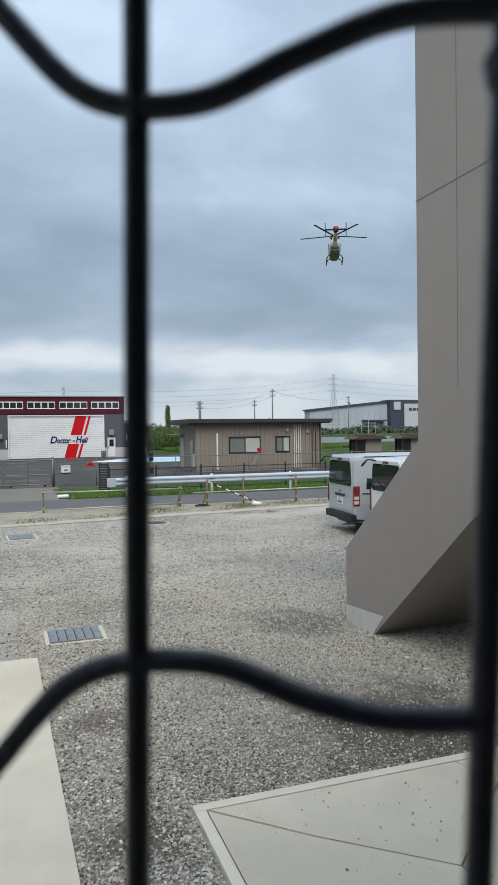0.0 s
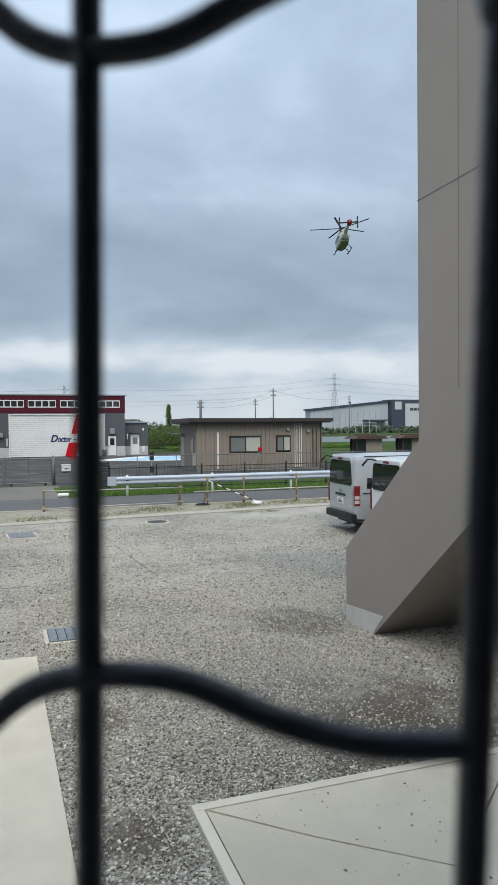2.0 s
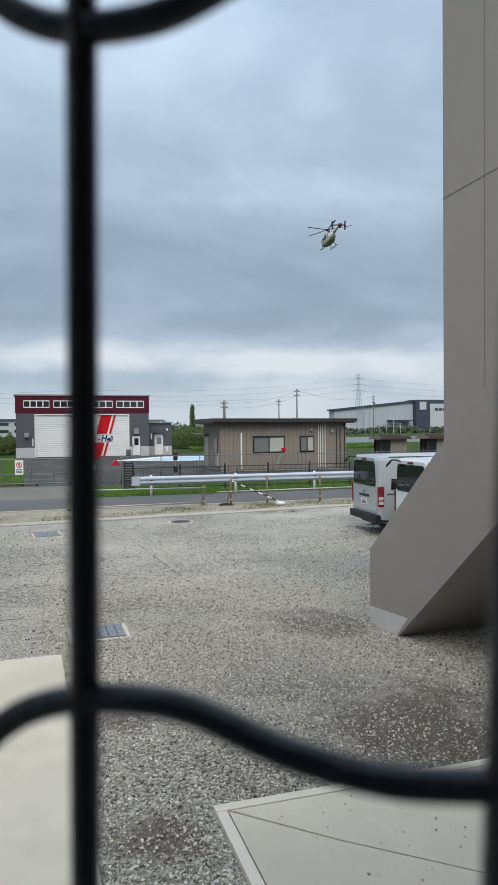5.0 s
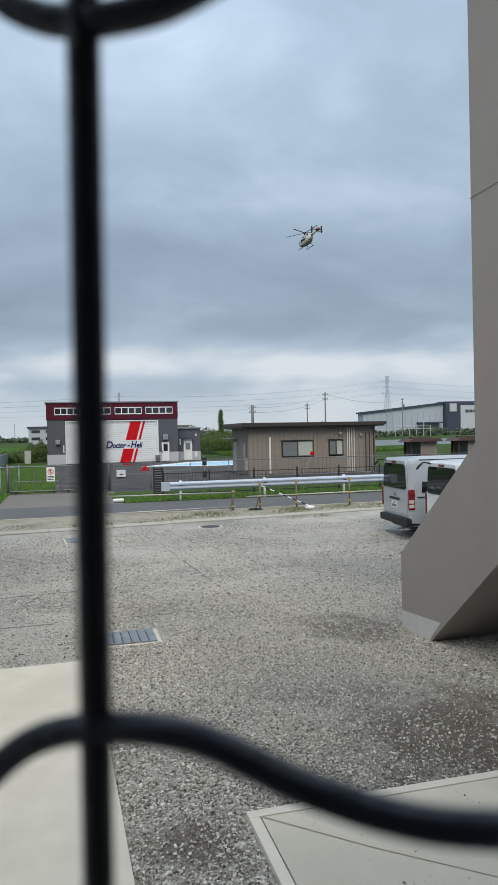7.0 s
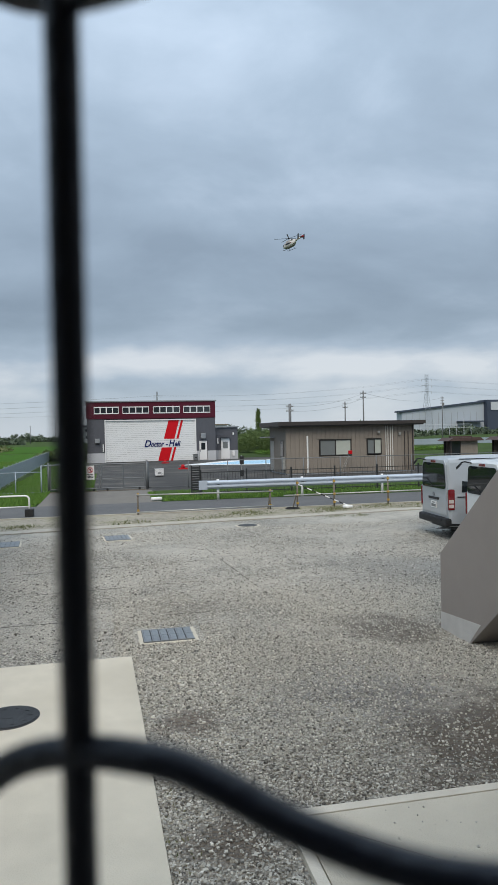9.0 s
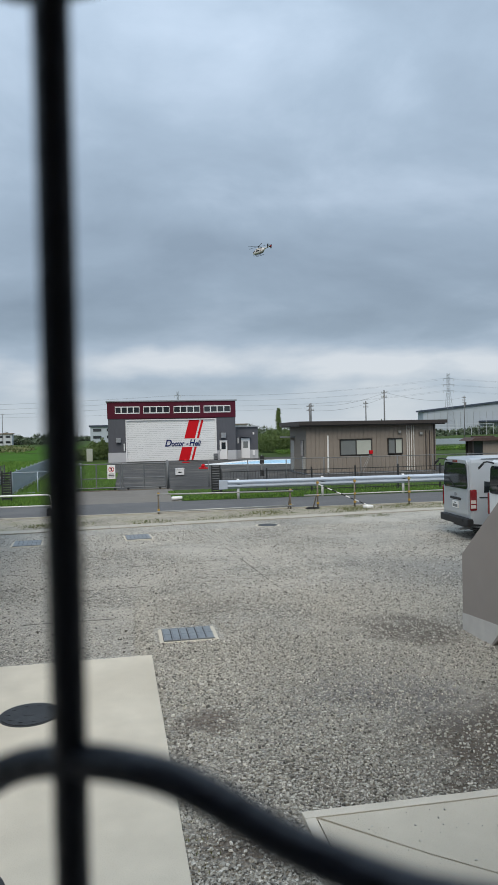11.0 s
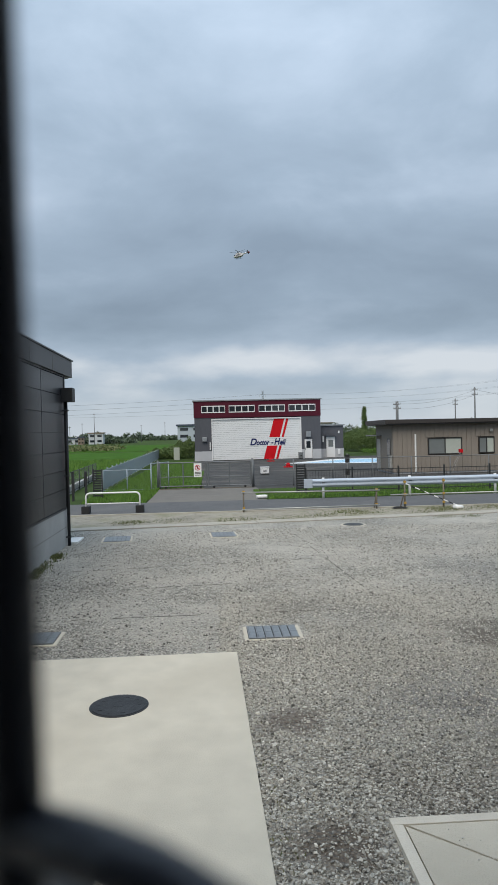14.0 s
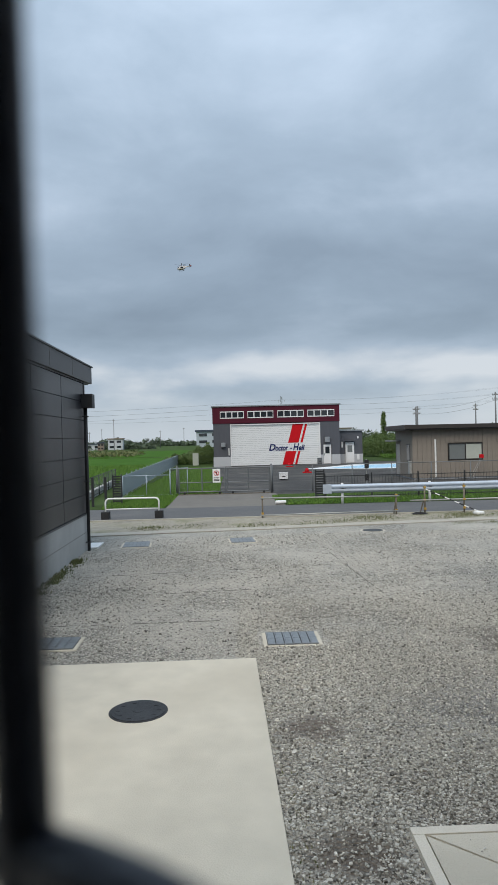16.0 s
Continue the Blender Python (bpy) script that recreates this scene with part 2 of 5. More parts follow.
M = dict(
    gravel=gravel_mat(),
    stone=stone_mat("loose_stone"),
    gatesteel=mat("weathered_gate_steel", (0.15, 0.16, 0.165), 0.55, 0.15, 12, metal=0.3),
    darkstone=mat("clod_and_shadow", (0.12, 0.11, 0.095), 0.95, 0.4, 20),
    helired=mat("helicopter_red_paint", (0.20, 0.010, 0.016), 0.4, 0.08, 3),
    slab=mat("pale_concrete", (0.68, 0.625, 0.51), 0.75, 0.10, 3.2, 0.25, 90, dirt=(0.44, 0.395, 0.31), dirt_amount=0.75),
    plinth=mat("grey_concrete", (0.64, 0.59, 0.485), 0.8, 0.10, 2.5, 0.4, 80, dirt=(0.44, 0.40, 0.32), dirt_amount=0.6),
    strip=mat("pale_edge_concrete", (0.70, 0.65, 0.55), 0.8, 0.08, 4.0, 0.3, 80),
    kerb=mat("old_kerb_concrete", (0.42, 0.39, 0.33), 0.9, 0.2, 4, 0.4, 50, dirt=(0.25, 0.24, 0.16), dirt_amount=0.6),
    asphalt=mat("asphalt", (0.108, 0.108, 0.108), 0.85, 0.14, 3.0, 0.4, 120, dirt=(0.15, 0.145, 0.135), dirt_amount=0.5),
    apron=mat("dark_asphalt", (0.050, 0.048, 0.046), 1.0, 0.35, 3.0, 0.2, 60, dirt=(0.125, 0.115, 0.10), dirt_amount=0.9),
    soil=mat("dry_soil", (0.34, 0.31, 0.25), 0.95, 0.35, 6.0, 0.8, 40, dirt=(0.17, 0.17, 0.085), dirt_amount=0.75),
    drive=mat("driveway_concrete", (0.17, 0.155, 0.135), 0.85, 0.15, 2.0, 0.3, 60, dirt=(0.16, 0.145, 0.12), dirt_amount=0.6),
    field=mat("green_field", (0.055, 0.086, 0.028), 0.9, 0.35, 0.6, 0.4, 12, dirt=(0.068, 0.105, 0.028), dirt_amount=0.7, spec=0.05),
    paddy=mat("rice_paddy", (0.046, 0.115, 0.011), 0.85, 0.16, 3.0, 0.3, 25, dirt=(0.075, 0.155, 0.024), dirt_amount=0.5, spec=0.05),
    blade=leaf_mat("grass_blade", (0.055, 0.135, 0.013), (0.135, 0.255, 0.034)),
    dryblade=leaf_mat("dry_grass_blade", (0.07, 0.10, 0.025), (0.24, 0.23, 0.10)),
    olive=leaf_mat("olive_weed", (0.06, 0.085, 0.022), (0.19, 0.195, 0.075)),
    leaf=leaf_mat("leaf", (0.055, 0.10, 0.026), (0.14, 0.20, 0.055)),
    # leaf greens turned greyer and bluer: distance haze put into the colour
    hazeleaf=leaf_mat("haze_tinted_leaf", (0.05, 0.075, 0.045), (0.10, 0.135, 0.08)),
    bark=mat("bark", (0.12, 0.09, 0.06), 0.9, 0.3, 9, 0.5, 40),
    fin=mat("taupe_render", (0.365, 0.325, 0.292), 0.85, 0.045, 3.0, 0.25, 160, dirt=(0.325, 0.288, 0.258), dirt_amount=0.5),
    finbase=mat("bare_concrete", (0.66, 0.64, 0.60), 0.85, 0.12, 5, 0.3, 90),
    seam=mat("earth_filled_joint", (0.12, 0.11, 0.09), 0.95, 0.2),
    groove=mat("joint_sealant", (0.205, 0.186, 0.168), 0.9, 0.05),
    iron=mat("black_iron_paint", (0.014, 0.018, 0.030), 0.32, 0.2, 60, 0.15, 400, spec=0.55),
    zinc=mat("galvanised_steel", (0.30, 0.315, 0.33), 0.5, 0.12, 12, 0.1, 80, metal=0.65),
    rail=mat("white_rail_steel", (0.50, 0.56, 0.63), 0.35, 0.06, 4, 0.05, 50, metal=0.25, dirt=(0.45, 0.46, 0.46), dirt_amount=0.3),
    rust=mat("rusty_scaffold_tube", (0.19, 0.165, 0.13), 0.7, 0.35, 20, 0.2, 90, metal=0.4),
    clamp=mat("yellow_clamp", (0.42, 0.26, 0.05), 0.6, 0.3, 30),
    tube=mat("grey_tube", (0.40, 0.40, 0.38), 0.5, 0.2, 10, metal=0.5),
    white=mat("white_paint", (0.80, 0.80, 0.78), 0.45, 0.05, 5, dirt=(0.55, 0.53, 0.48), dirt_amount=0.35),
    rubber=mat("black_rubber", (0.02, 0.02, 0.021), 0.85, 0.3, 20),
    siding=mat("charcoal_siding", (0.030, 0.031, 0.036), 0.36, 0.18, 3, 0.12, 70, stretch=(1, 1, 4)),
    sidingtrim=mat("charcoal_trim", (0.05, 0.05, 0.054), 0.45, 0.1, 4, 0.05, 60),
    shedbase=mat("shed_foundation_concrete", (0.47, 0.47, 0.455), 0.8, 0.14, 2.2, 0.25, 60, dirt=(0.24, 0.235, 0.22), dirt_amount=0.6),
    maroon=mat("maroon_cladding", (0.075, 0.008, 0.020), 0.6, 0.12, 1.0, spec=0.2, stretch=(3, 3, 1)),
    hgrey=mat("slate_grey_cladding", (0.075, 0.078, 0.092), 0.55, 0.12, 1.0, stretch=(4, 4, 1)),
    hbase=mat("hangar_concrete_base", (0.44, 0.45, 0.47), 0.8, 0.08, 1.5),
    shutter=mat("white_shutter_steel", (0.72, 0.735, 0.74), 0.4, 0.03, 1.0),
    red=mat("red_paint", (0.52, 0.006, 0.012), 0.6, 0.06, 2.0, spec=0.15),
    navy=mat("navy_paint", (0.008, 0.016, 0.10), 0.6, 0.05, 2.0, spec=0.15),
    frame=mat("white_window_frame", (0.74, 0.74, 0.74), 0.45, 0.04),
    darkframe=mat("dark_window_frame", (0.03, 0.028, 0.026), 0.4, 0.1),
    glass=glass_mat("dark_window_glass"),
    curtain=mat("pale_blind", (0.42, 0.45, 0.40), 0.6, 0.06, 4, coat=0.6),
    greycurtain=mat("grey_blind", (0.16, 0.175, 0.175), 0.5, 0.08, 4, coat=0.6),
    wood=mat("brown_board_siding", (0.235, 0.205, 0.172), 0.8, 0.12, 6, 0.2, 60, stretch=(6, 6, 0.6)),
    woodside=mat("brown_side_boarding", (0.225, 0.20, 0.17), 0.8, 0.12, 6, 0.2, 60, stretch=(6, 6, 0.6)),
    roof=mat("dark_brown_roof_steel", (0.04, 0.033, 0.03), 0.5, 0.15, 4),
    tileroof=mat("red_brown_shingles", (0.075, 0.045, 0.038), 0.7, 0.3, 7, 0.3, 30),
    silver=mat("silver_car_paint", (0.47, 0.50, 0.525), 0.32, 0.03, 2, metal=0.2, coat=0.6),
    carwhite=mat("white_car_paint", (0.80, 0.82, 0.82), 0.3, 0.02, 2, coat=0.6),
    carglass=glass_mat("tinted_car_glass", (0.012, 0.016, 0.018), 0.04),
    plastic=mat("black_plastic", (0.014, 0.0145, 0.016), 0.6, 0.15, 20),
    lens=mat("red_lamp_lens", (0.20, 0.006, 0.009), 0.15, 0.1, 30, coat=1.0),
    clearlens=mat("clear_lamp_lens", (0.65, 0.55, 0.5), 0.15, 0.1, 30, coat=1.0),
    heliblue=mat("pale_blue_apron_paint", (0.36, 0.60, 0.78), 0.7, 0.1, 0.7),
    heliwhite=mat("white_apron_paint", (0.76, 0.78, 0.78), 0.7, 0.1, 0.7),
    bluefence=mat("blue_grey_fence_steel", (0.33, 0.39, 0.44), 0.5, 0.08, 3, metal=0.2),
    iron2=mat("black_fence_steel", (0.02, 0.021, 0.022), 0.5, 0.2, 10),
    cast=mat("cast_iron", (0.055, 0.058, 0.062), 0.6, 0.3, 25, 0.5, 90, metal=0.4),
    grate=mat("grate_steel", (0.27, 0.295, 0.31), 0.5, 0.15, 20, metal=0.4),
    warehouse=mat("far_warehouse_cladding", (0.40, 0.45, 0.50), 0.6, 0.04, 0.1),
    warehousedark=mat("far_warehouse_dark_wall", (0.045, 0.06, 0.09), 0.6, 0.06, 0.1),
    farwhite=mat("far_white_wall", (0.5, 0.53, 0.56), 0.6, 0.06, 0.1),
    farbrown=mat("far_brown_wall", (0.22, 0.17, 0.13), 0.7, 0.1, 0.1),
    pylon=mat("far_pylon_steel", (0.30, 0.33, 0.36), 0.6, 0.1, 0.5),
    pole=mat("concrete_pole", (0.16, 0.165, 0.17), 0.8, 0.15, 2),
    chain=mat("fence_wire", (0.16, 0.17, 0.175), 0.6, 0.1),
    wire=mat("cable", (0.20, 0.22, 0.24), 0.6, 0.1),
    heliwhitebody=mat("helicopter_white_paint", (0.70, 0.67, 0.66), 0.45, 0.05, 2, coat=0.15),
    heligrey=mat("helicopter_belly_grey", (0.25, 0.22, 0.22), 0.5, 0.15, 3),
    helidark=mat("helicopter_dark_parts", (0.03, 0.032, 0.035), 0.5, 0.15, 6),
)


# ---- mesh helpers ----
def bm_box(bm, x0, x1, y0, y1, z0, z1, bevel=0.0):
    made = bmesh.ops.create_cube(bm, size=1.0, matrix=Matrix.LocRotScale(((x0 + x1) / 2, (y0 + y1) / 2, (z0 + z1) / 2), None, (x1 - x0, y1 - y0, z1 - z0)))
    if bevel:
        edges = list({e for v in made["verts"] for e in v.link_edges})
        bmesh.ops.bevel(bm, geom=edges, offset=bevel, segments=2, profile=0.7, affect="EDGES")
    return bm


def box(x0, x1, y0, y1, z0, z1, bevel=0.0):
    return bm_box(bmesh.new(), x0, x1, y0, y1, z0, z1, bevel)


def bm_rod(bm, a, b, r, sides=10, r2=None):
    a, b = Vector(a), Vector(b)
    d = b - a
    m = Matrix.Translation((a + b) / 2) @ d.to_track_quat("Z", "Y").to_matrix().to_4x4()
    bmesh.ops.create_cone(bm, cap_ends=True, segments=sides, radius1=r, radius2=r if r2 is None else r2, depth=d.length, matrix=m)
    return bm


def rod(a, b, r, sides=10, r2=None):
    return bm_rod(bmesh.new(), a, b, r, sides, r2)


def bm_tube(bm, pts, r, sides=10):
    """A round tube along a polyline."""
    pts = [Vector(p) for p in pts]
    rings = []
    ref = Vector((0.0, 0.0, 1.0))
    for i, p in enumerate(pts):
        d = (pts[min(i + 1, len(pts) - 1)] - pts[max(i - 1, 0)]).normalized()
        if abs(d.dot(ref)) > 0.95:
            ref = Vector((0.0, 1.0, 0.0))
        u = d.cross(ref).normalized()
        v = d.cross(u).normalized()
        rings.append([bm.verts.new(p + r * (math.cos(2 * math.pi * k / sides) * u + math.sin(2 * math.pi * k / sides) * v)) for k in range(sides)])
    for q, w in zip(rings, rings[1:]):
        for k in range(sides):
            bm.faces.new((q[k], q[(k + 1) % sides], w[(k + 1) % sides], w[k]))
    bm.faces.new(rings[0][::-1])
    bm.faces.new(rings[-1])
    return bm


def tube(pts, r, sides=10):
    return bm_tube(bmesh.new(), pts, r, sides)


def bm_prism(bm, outline, axis, a, b):
    """An outline of 2D points pulled along an axis from a to b: x takes (y, z), y takes (x, z), z takes (x, y)."""
    def at(p, w):
        return {"x": (w, p[0], p[1]), "y": (p[0], w, p[1]), "z": (p[0], p[1], w)}[axis]
    lo = [bm.verts.new(at(p, a)) for p in outline]
    hi = [bm.verts.new(at(p, b)) for p in outline]
    n = len(outline)
    for i in range(n):
        bm.faces.new((lo[i], lo[(i + 1) % n], hi[(i + 1) % n], hi[i]))
    bm.faces.new(lo[::-1])
    bm.faces.new(hi)
    bmesh.ops.recalc_face_normals(bm, faces=bm.faces)
    return bm


def prism(outline, axis, a, b):
    return bm_prism(bmesh.new(), outline, axis, a, b)


def mesh_of(bm, name, material, smooth=False):
    me = bpy.data.meshes.new(name)
    bmesh.ops.recalc_face_normals(bm, faces=bm.faces)
    bm.to_mesh(me)
    bm.free()
    me.materials.append(material)
    if smooth:
        for p in me.polygons:
            p.use_smooth = True
    return me


def part(name, bm, material, parent, label="", smooth=False):
    ob = new(name, mesh_of(bm, name, material, smooth))
    ob.parent = parent
    if label:
        tagged(ob, label)
    return ob


def thing(name, m, label, category, group="", kind=""):
    ob = new(name)
    ob.matrix_basis = m
    ob.empty_display_size = 0.2
    return tagged(ob, label, category, group, kind)


def solid(name, bm, material, label, category="", group="", kind="", m=None, smooth=False):
    ob = new(name, mesh_of(bm, name, material, smooth))
    if m is not None:
        ob.matrix_basis = m
    return tagged(ob, label, category, group, kind)


def piece(name, mesh, parent, m):
    ob = new(name, mesh)
    ob.parent = parent
    ob.matrix_basis = m
    return ob


def raw_mesh(name, verts, faces, material):
    me = bpy.data.meshes.new(name)
    me.from_pydata(verts, [], faces)
    me.materials.append(material)
    return me


# ---- ground ----
def flat(name, outline, z, material, label, depth=0.08):
    return solid(name, prism(outline, "z", z - depth, z), material, label, name, kind="structure")


flat("ground", [(-2500, -600), (2500, -600), (2500, 3500), (-2500, 3500)], -0.06, M["field"], "flat green farmland with grass reaching the horizon")
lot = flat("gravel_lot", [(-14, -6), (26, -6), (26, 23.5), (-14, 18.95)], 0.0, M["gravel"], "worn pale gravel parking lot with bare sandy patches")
flat("verge", [(-30, 17.2), (60, 27.6), (60, 24.6), (30, 24.3), (-30, 24.3)], -0.012, M["soil"], "dry sandy verge with sparse grass beside the road")
road = flat("road", [(-60, 24.2), (80, 24.2), (80, 27.9), (-60, 28.3)], -0.004, M["asphalt"], "narrow grey asphalt road past the gravel lot")
flat("apron", [(-0.3, 33.2), (23.0, 33.2), (23.0, 75.5), (-1.95, 75.5), (-1.85, 70), (-0.5, 37)], -0.02, M["apron"], "dark asphalt heliport apron behind the fence")
flat("driveway", [(-2.6, 28.0), (2.2, 28.0), (2.2, 34.6), (-2.6, 34.6)], -0.008, M["drive"], "short concrete driveway from the road to the gate")
paddy = flat("rice_paddy", [(-120, 46), (-7.6, 46), (-7.6, 118), (-120, 118)], -0.01, M["paddy"], "bright green rice paddy in full leaf", 0.04)
flat("rice_paddy_far", [(-200, 124), (-9, 124), (-9, 210), (-200, 210)], -0.01, M["paddy"], "bright green distant rice paddy", 0.04)


def kerb_row():
    k = thing("kerb", pose(0, 0, 0), "row of pale worn concrete kerb blocks between gravel and verge", "kerb", kind="structure")
    me = mesh_of(box(-0.9, 0.9, -0.3, 0.3, -0.05, 0.022, 0.006), "kerb_block", M["kerb"])
    a = math.atan(0.113)
    for i in range(28):
        x = -14 + i * 1.815 * math.cos(a)
        piece("kerb_block", me, k, pose(x, 20.72 + 0.113 * (x + 1.6), 0.0 + 0.004 * math.sin(i * 2.1), 0, 0, math.degrees(a)))


kerb_row()

solid("concrete_slab", box(-5.2, 0.0, -4.6, 0.0, -0.05, 0.03, 0.008), M["slab"], "large pale smooth concrete slab flush with the gravel", "slab", m=pose(0.30, 8.56, 0, 0, 0, 1.0))


def plinth():
    p = thing("concrete_platform", pose(1.19, 4.80, 0, 0, 0, 0.3), "grey concrete platform with kerb edging, scattered stones and a diagonal joint", "platform", kind="structure")
    part("edge_strip", box(0, 7.0, -0.085, 0, -0.02, 0.038, 0.004), M["strip"], p, "paler concrete edging")
    part("edge_strip", box(0, 0.075, -6.0, -0.089, -0.02, 0.038, 0.004), M["strip"], p, "paler concrete edging")
    part("bed", box(0.075, 7.0, -6.0, -0.086, -0.03, -0.012), M["rubber"], p, "dark bottom of the joints")
    # panels parted by joints
    part("panel", prism([(0.11, -0.097), (2.094, -0.097), (2.209, -0.46), (1.343, -1.202), (0.66, -0.625)], "z", -0.02, 0.034), M["plinth"], p)
    part("panel", prism([(2.105, -0.097), (7.0, -0.097), (7.0, -1.0), (2.216, -0.457)], "z", -0.02, 0.034), M["plinth"], p)
    part("panel", prism([(2.215, -0.470), (7.0, -1.012), (7.0, -6.0), (1.354, -6.0), (1.354, -1.212)], "z", -0.02, 0.033), M["plinth"], p)
    part("panel", prism([(0.087, -0.100), (0.654, -0.636), (1.342, -1.214), (1.342, -6.0), (0.087, -6.0)], "z", -0.02, 0.032), M["plinth"], p)


plinth()


# ---- the tapering concrete pier of the building ----
def pier():
    p = thing("pier", pose(4.4, 0, 0), "taupe rendered concrete pier flaring outward at its bare concrete foot", "pier", kind="structure")
    prof = [(6.96, 9.0), (6.95, 2.5), (8.77, 1.0), (8.765, -0.1), (8.13, -0.1), (6.02, 1.69), (3.6, 3.45), (2.2, 4.5), (2.2, 9.0)]
    part("shaft", prism(prof, "x", 0.0, 5.5), M["fin"], p)
    part("foot", prism([(8.775, 0.22), (8.775, -0.1), (8.135, -0.1), (7.76, 0.30)], "x", -0.004, 0.0), M["finbase"], p, "bare pale concrete foot")
    # unseen wall added to block light and deepen the shade under the pier
    part("shade_wall", box(1.2, 5.5, 4.4, 4.7, -0.05, 2.9), M["fin"], p)
    part("joint", box(-0.003, 0.02, 6.20, 6.208, 3.05, 9.0), M["groove"], p)
    part("joint", box(-0.003, 0.02, 2.2, 6.965, 5.18, 5.189), M["groove"], p)


pier()


def own_building():
    b = thing("building", pose(0, 0, 0), "taupe rendered building behind the viewpoint, raised landing, canopy added for shade", "building", kind="structure")
    part("landing", box(-3.0, 3.4, -1.6, 0.40, 1.40, 1.62, 0.01), M["fin"], b)
    part("landing_wall", box(-3.0, 3.4, -1.6, 0.25, -0.05, 1.40), M["fin"], b)
    part("back_wall", box(-3.0, 12.0, -2.0, -1.6, -0.05, 9.0), M["fin"], b)
    # unseen canopy and side walls, added to keep sun and sky off the grille
    part("canopy", box(-3.0, 3.4, -1.6, 0.20, 3.40, 3.62, 0.01), M["fin"], b)
    part("shade_side_wall", box(-3.0, -2.8, -1.6, 0.25, 1.62, 3.40), M["fin"], b)
    part("shade_side_wall", box(3.2, 3.4, -1.6, 0.25, 1.62, 3.40), M["fin"], b)


own_building()


# ---- iron grille before the lens ----
def grille():
    """Plane of the grille: its own x along it, z up from the landing."""
    g = thing("iron_grille", pose(0.0475, 0.2219, 1.62, 0, 0, -36.0), "black painted wrought iron grille with wavy cross wires", "grille")
    S = 0.0640
    # the old grille leans a little inwards and to one side
    LEAN_X, LEAN_Y, PIVOT = 0.0365, -0.045, 0.99
    # two bays of each wavy wire: along the grille, height over the landing
    low = [(-0.0634, 0.9475), (-0.049, 0.946), (-0.0326, 0.967), (-0.0122, 0.988), (0.013, 0.9932), (0.034, 0.988), (0.049, 0.9862), (0.0634, 0.988)]
    top = [(-0.0634, 1.1395), (-0.049, 1.1415), (-0.0291, 1.1190), (-0.01, 1.1000), (0.011, 1.0955), (0.030, 1.1005), (0.0465, 1.1041), (0.0634, 1.1023)]

    def soft(key):
        """A smooth curve through the keys."""
        k = [key[0]] + key + [key[-1]]
        pts = []
        for p0, p1, p2, p3 in zip(k, k[1:], k[2:], k[3:]):
            for i in range(8):
                f = i / 8
                pts.append(tuple(0.5 * (2 * b + (c - a) * f + (2 * a - 5 * b + 4 * c - d) * f * f + (3 * b - a - 3 * c + d) * f ** 3) for a, b, c, d in zip(p0, p1, p2, p3)))
        return pts + [key[-1]]

    for k in range(-4, 6):
        part("upright", tube([(k * S + LEAN_X * (z - PIVOT), LEAN_Y * (z - PIVOT), z) for z in (0.0, 0.6, 1.1, 1.785)], 0.0025, 14), M["iron"], g, smooth=True)
    for rep in (-2, 0, 2):
        for key, dz in ((low, 0.0), (top, 0.0), (top, -0.42), (low, 0.42)):
            part("cross_wire", tube([(s * 1.0095 + rep * S + LEAN_X * (z + dz - PIVOT), LEAN_Y * (z + dz - PIVOT), z + dz) for s, z in soft(key)], 0.00245, 12), M["iron"], g, smooth=True)
    # small scrolls on the outer upright
    for cz, sg in ((1.088, 1), (1.070, -1)):
        spiral = [(S + 0.0085 + LEAN_X * (cz - PIVOT) + (0.0012 + 0.00045 * i) * math.cos(i * 0.6), LEAN_Y * (cz - PIVOT), cz + sg * (0.0012 + 0.00045 * i) * math.sin(i * 0.6)) for i in range(15)]
        part("scroll", tube(spiral, 0.0016, 8), M["iron"], g, smooth=True)
    knob = [(S + LEAN_X * (z - PIVOT), LEAN_Y * (z - PIVOT), z) for z in (1.0895, 1.0935, 1.0975)]
    bm = bm_rod(bmesh.new(), knob[0], knob[1], 0.0026, 14, 0.0040)
    part("collar", bm_rod(bm, knob[1], knob[2], 0.0040, 14, 0.0026), M["iron"], g, smooth=True)
    part("bottom_rail", box(-0.3, 0.4, -0.012, 0.012, -0.002, 0.012, 0.002), M["iron"], g)


grille()


